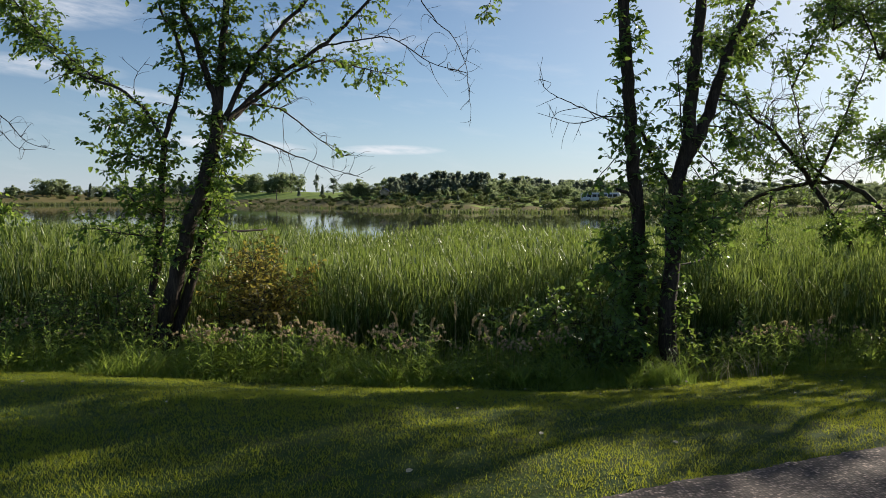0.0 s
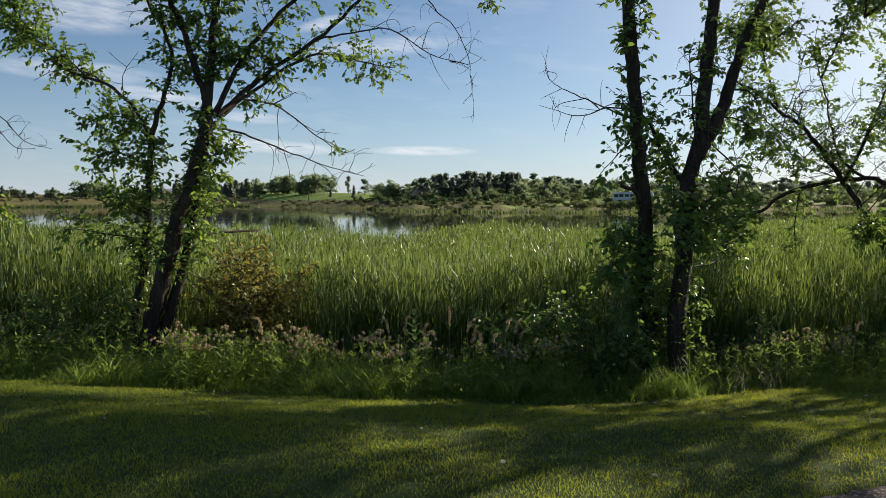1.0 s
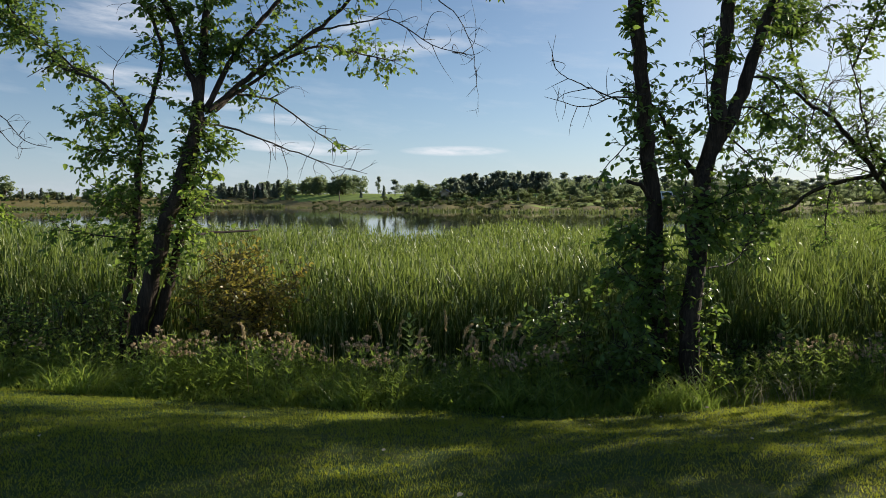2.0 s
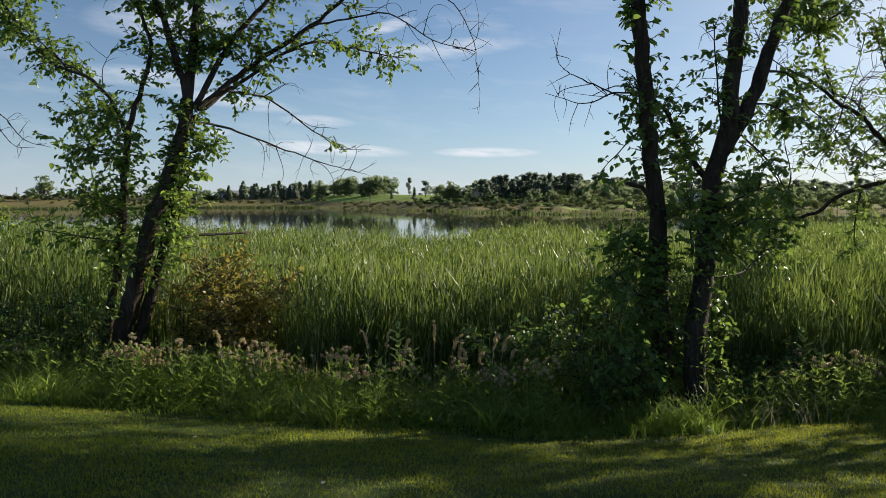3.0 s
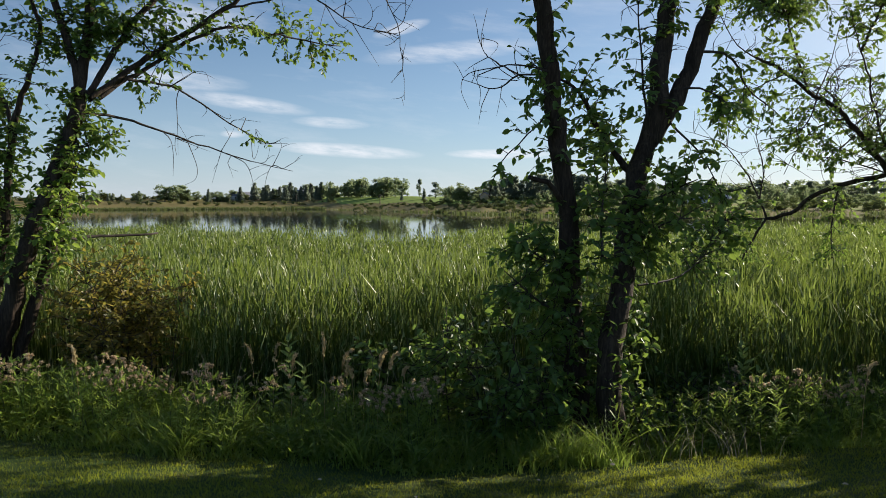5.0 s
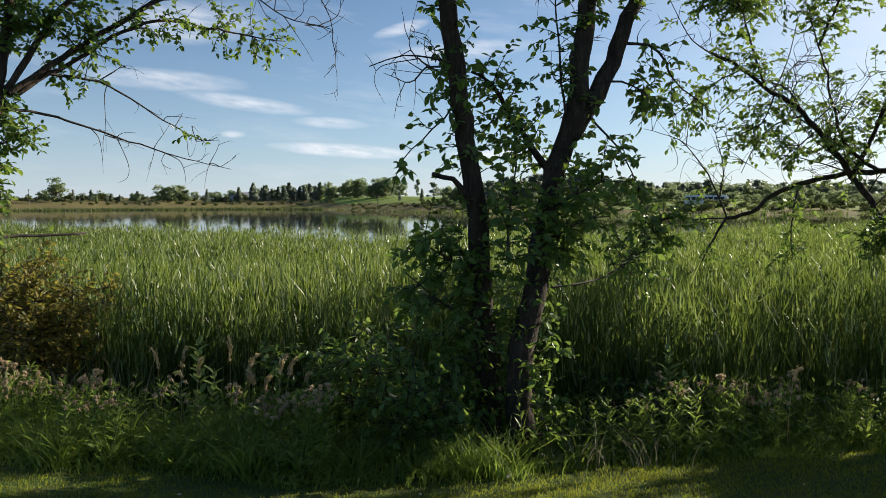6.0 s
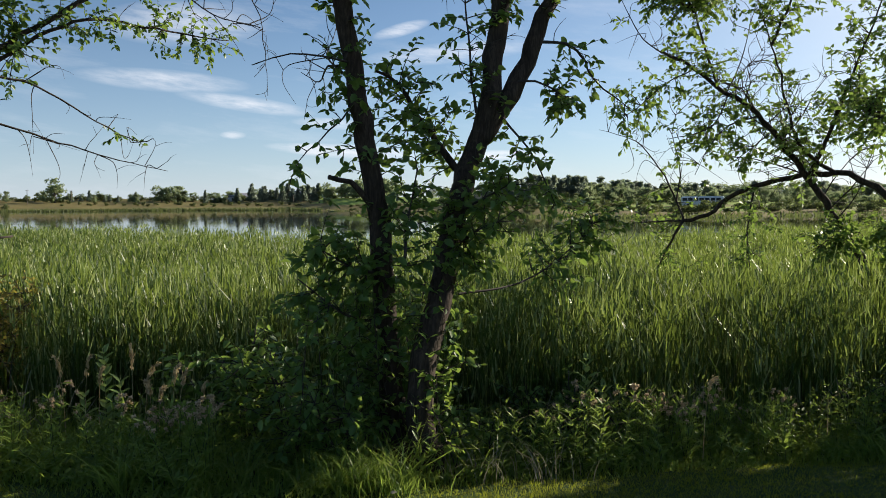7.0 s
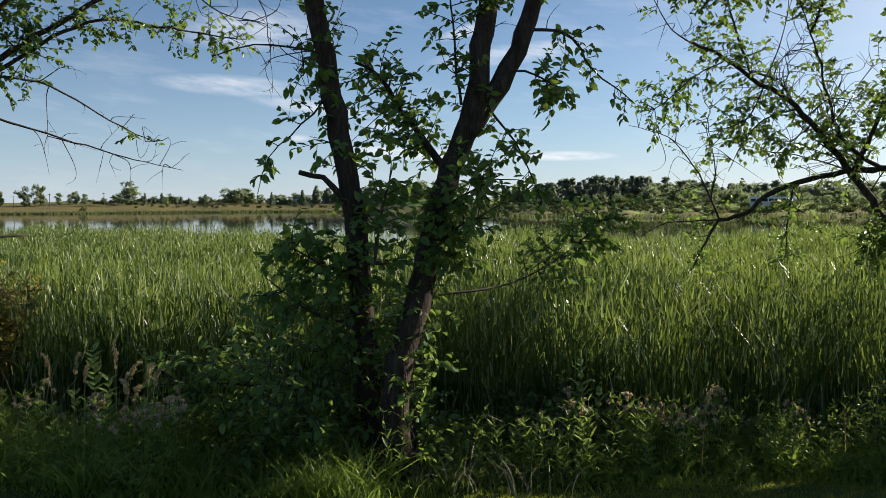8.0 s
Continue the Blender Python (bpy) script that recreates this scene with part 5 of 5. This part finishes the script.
# scrub along the banks
row("bush", -14.0, 9.0, 120, 22, 16, 1.3, 0.5, 1.6)
row("bush", -9.0, 9.0, 40, 42, 10, 2.0, 0.4, 1.1)
row("bush", -34.0, -15.0, 34, 45, 18, 2.2, 0.45, 1.2)
row("bush", 8.0, 34.0, 84, 20, 16, 2.2, 0.5, 1.5)
plant("bush", -36.8, 6, 5.2, 0.8)
plant("bush", -28.5, 40, 3.6, 0.8)
row("spruce", 1.0, 8.0, 6, 34, 6, 1.7, 0.3)
row("broad", -3.0, 7.0, 9, 46, 8, 2.8, 0.25)


def shore_reeds():
    g = Gather()
    for a0, a1, n in ((-44, -16, 7000), (-16, 36, 3500)):
        az = rng.uniform(a0, a1, n)
        d = shore(az) - 5 * np.sin(az * 1.1) - 3 * np.sin(az * 2.9 + 1) + rng.normal(size=n) * 2.5 - 1.0
        x, y = d * np.sin(np.radians(az)), d * np.cos(np.radians(az))
        blades(g, np.stack([x, y, np.maximum(height(x, y), WATER_Z - 0.1)], 1), rng.uniform(0.8, 1.9, n) * (1.0 if a0 < -20 else 0.45), rng.uniform(0.25, 0.5, n), rng.uniform(0, 0.2, n), rng.uniform(0, 0.3, n), 2)
    tagged(new("shore_reeds", g.mesh("shore_reeds", FAR_BUSH)), "dark green reed fringe along the far waterline", "reeds", kind="stuff")


shore_reeds()


def box(gather, x0, x1, y0, y1, z0, z1):
    v = [(x, y, z) for z in (z0, z1) for y in (y0, y1) for x in (x0, x1)]
    gather.add(v, [[0, 2, 3, 1], [4, 5, 7, 6], [0, 1, 5, 4], [1, 3, 7, 5], [3, 2, 6, 7], [2, 0, 4, 6]])


def house(name, label, az, back, wide, deep, wall, rise, wall_mat, turn, windows):
    t = tagged(new(name), label, "building", "far buildings")
    x, y = far_place(az, back)
    t.matrix_basis = pose(x, y, float(height(x, y)) - 0.2, 0, 0, -az + turn)
    g = Gather()
    box(g, -wide / 2, wide / 2, -deep / 2, deep / 2, 0, wall)
    a = wide / 2
    g.add([(-a, -deep / 2, wall), (a, -deep / 2, wall), (a, 0, wall + rise * 0.97), (-a, 0, wall + rise * 0.97), (-a, deep / 2, wall), (a, deep / 2, wall)], [[0, 1, 2, 3], [4, 3, 2, 5], [0, 3, 4, 0], [1, 5, 2, 1]][:2])
    g.add([(-a, -deep / 2, wall), (-a, 0, wall + rise * 0.97), (-a, deep / 2, wall), (-a, 0, wall)], [[0, 1, 2, 3]])
    g.add([(a, -deep / 2, wall), (a, 0, wall), (a, deep / 2, wall), (a, 0, wall + rise * 0.97)], [[0, 1, 2, 3]])
    part("wall", g.mesh("wall", wall_mat), t)
    for s in (-1, 1):
        r = Gather()
        e = deep / 2 + 0.4
        lo = wall - 0.4 * rise / (deep / 2)
        v = [(-a - 0.4, s * e, lo), (a + 0.4, s * e, lo), (a + 0.4, 0, wall + rise), (-a - 0.4, 0, wall + rise)]
        v += [(p[0], p[1], p[2] + 0.18) for p in v]
        r.add(v, [[3, 2, 1, 0], [4, 5, 6, 7], [0, 1, 5, 4], [1, 2, 6, 5], [2, 3, 7, 6], [3, 0, 4, 7]])
        part("roof", r.mesh("roof", ROOF_GREY), t)
    for i in range(windows):
        w = Gather()
        cx = -wide / 2 + wide * (i + 0.5) / windows
        box(w, cx - 0.5, cx + 0.5, -deep / 2 - 0.06, -deep / 2 + 0.04, wall * 0.4, wall * 0.8)
        part("window", w.mesh("window", GLASS_DARK), t)


house("gabled_house", "tan gabled house among the pines", -4.1, 66, 2.6, 3.0, 1.7, 0.9, WALL_TAN, 80, 1)
house("far_house", "grey-roofed house behind the spruces", -21.9, 90, 17, 9, 3.2, 2.2, WALL_WHITE, 10, 5)
house("far_house", "grey-roofed house behind the spruces", -17.6, 105, 12, 9, 3.2, 2.2, WALL_WHITE, -8, 4)


def pole(az, back, tall):
    x, y = far_place(az, back)
    t = tagged(new("utility_pole"), "plain wooden utility pole on the far shore", "pole", "far poles")
    t.matrix_basis = pose(x, y, float(height(x, y)) - 0.3, 0, 0, -az)
    g = Gather()
    tube(g, [(0, 0, 0), (0, 0, tall * 0.5), (0, 0, tall)], 0.22, 0.15, 8)
    part("post", g.mesh("post", POLE_WOOD, True), t)
    c = Gather()
    box(c, -0.9, 0.9, -0.08, 0.08, tall - 0.7, tall - 0.5)
    part("crossarm", c.mesh("crossarm", POLE_WOOD), t)


for az, back, tall in ((-41.0, 60, 7.5), (-38.9, 62, 8.0), (-35.6, 66, 9.0), (-33.0, 70, 8.0), (-18.2, 60, 6.0), (-12.0, 40, 5.0)):
    pole(az, back, tall)


def motor_coach(az, back, turn):
    """A white coach on the road behind the far shore."""
    x, y = far_place(az, back)
    t = tagged(new("coach"), "long white coach with dark windows on the far shore road", "bus")
    t.matrix_basis = pose(x, y, float(height(x, y)) + 0.05, 0, 0, -az + turn)
    bm = bmesh.new()
    bmesh.ops.create_cube(bm, size=1.0, matrix=Matrix.Translation((0, 0, 1.6)) @ Matrix.Diagonal((10.0, 2.4, 2.3, 1)))
    bmesh.ops.bevel(bm, geom=bm.edges[:], offset=0.28, segments=3, affect="EDGES")
    me = bpy.data.meshes.new("body")
    bm.to_mesh(me)
    bm.free()
    me.materials.append(WALL_WHITE)
    part("body", me, t)
    for i in range(7):
        w = Gather()
        cx = -4.1 + 1.3 * i
        box(w, cx - 0.52, cx + 0.52, -1.225, -1.19, 1.65, 2.3)
        part("window", w.mesh("window", GLASS_DARK), t)
    for cx in (-3.2, 3.0):
        for side in (-1, 1):
            w = Gather()
            tube(w, [(cx, side * 0.95, 0.48), (cx, side * 1.22, 0.48)], 0.48, 0.48, 14)
            part("wheel", w.mesh("wheel", TYRE, True), t)


motor_coach(11.8, 34, -4)
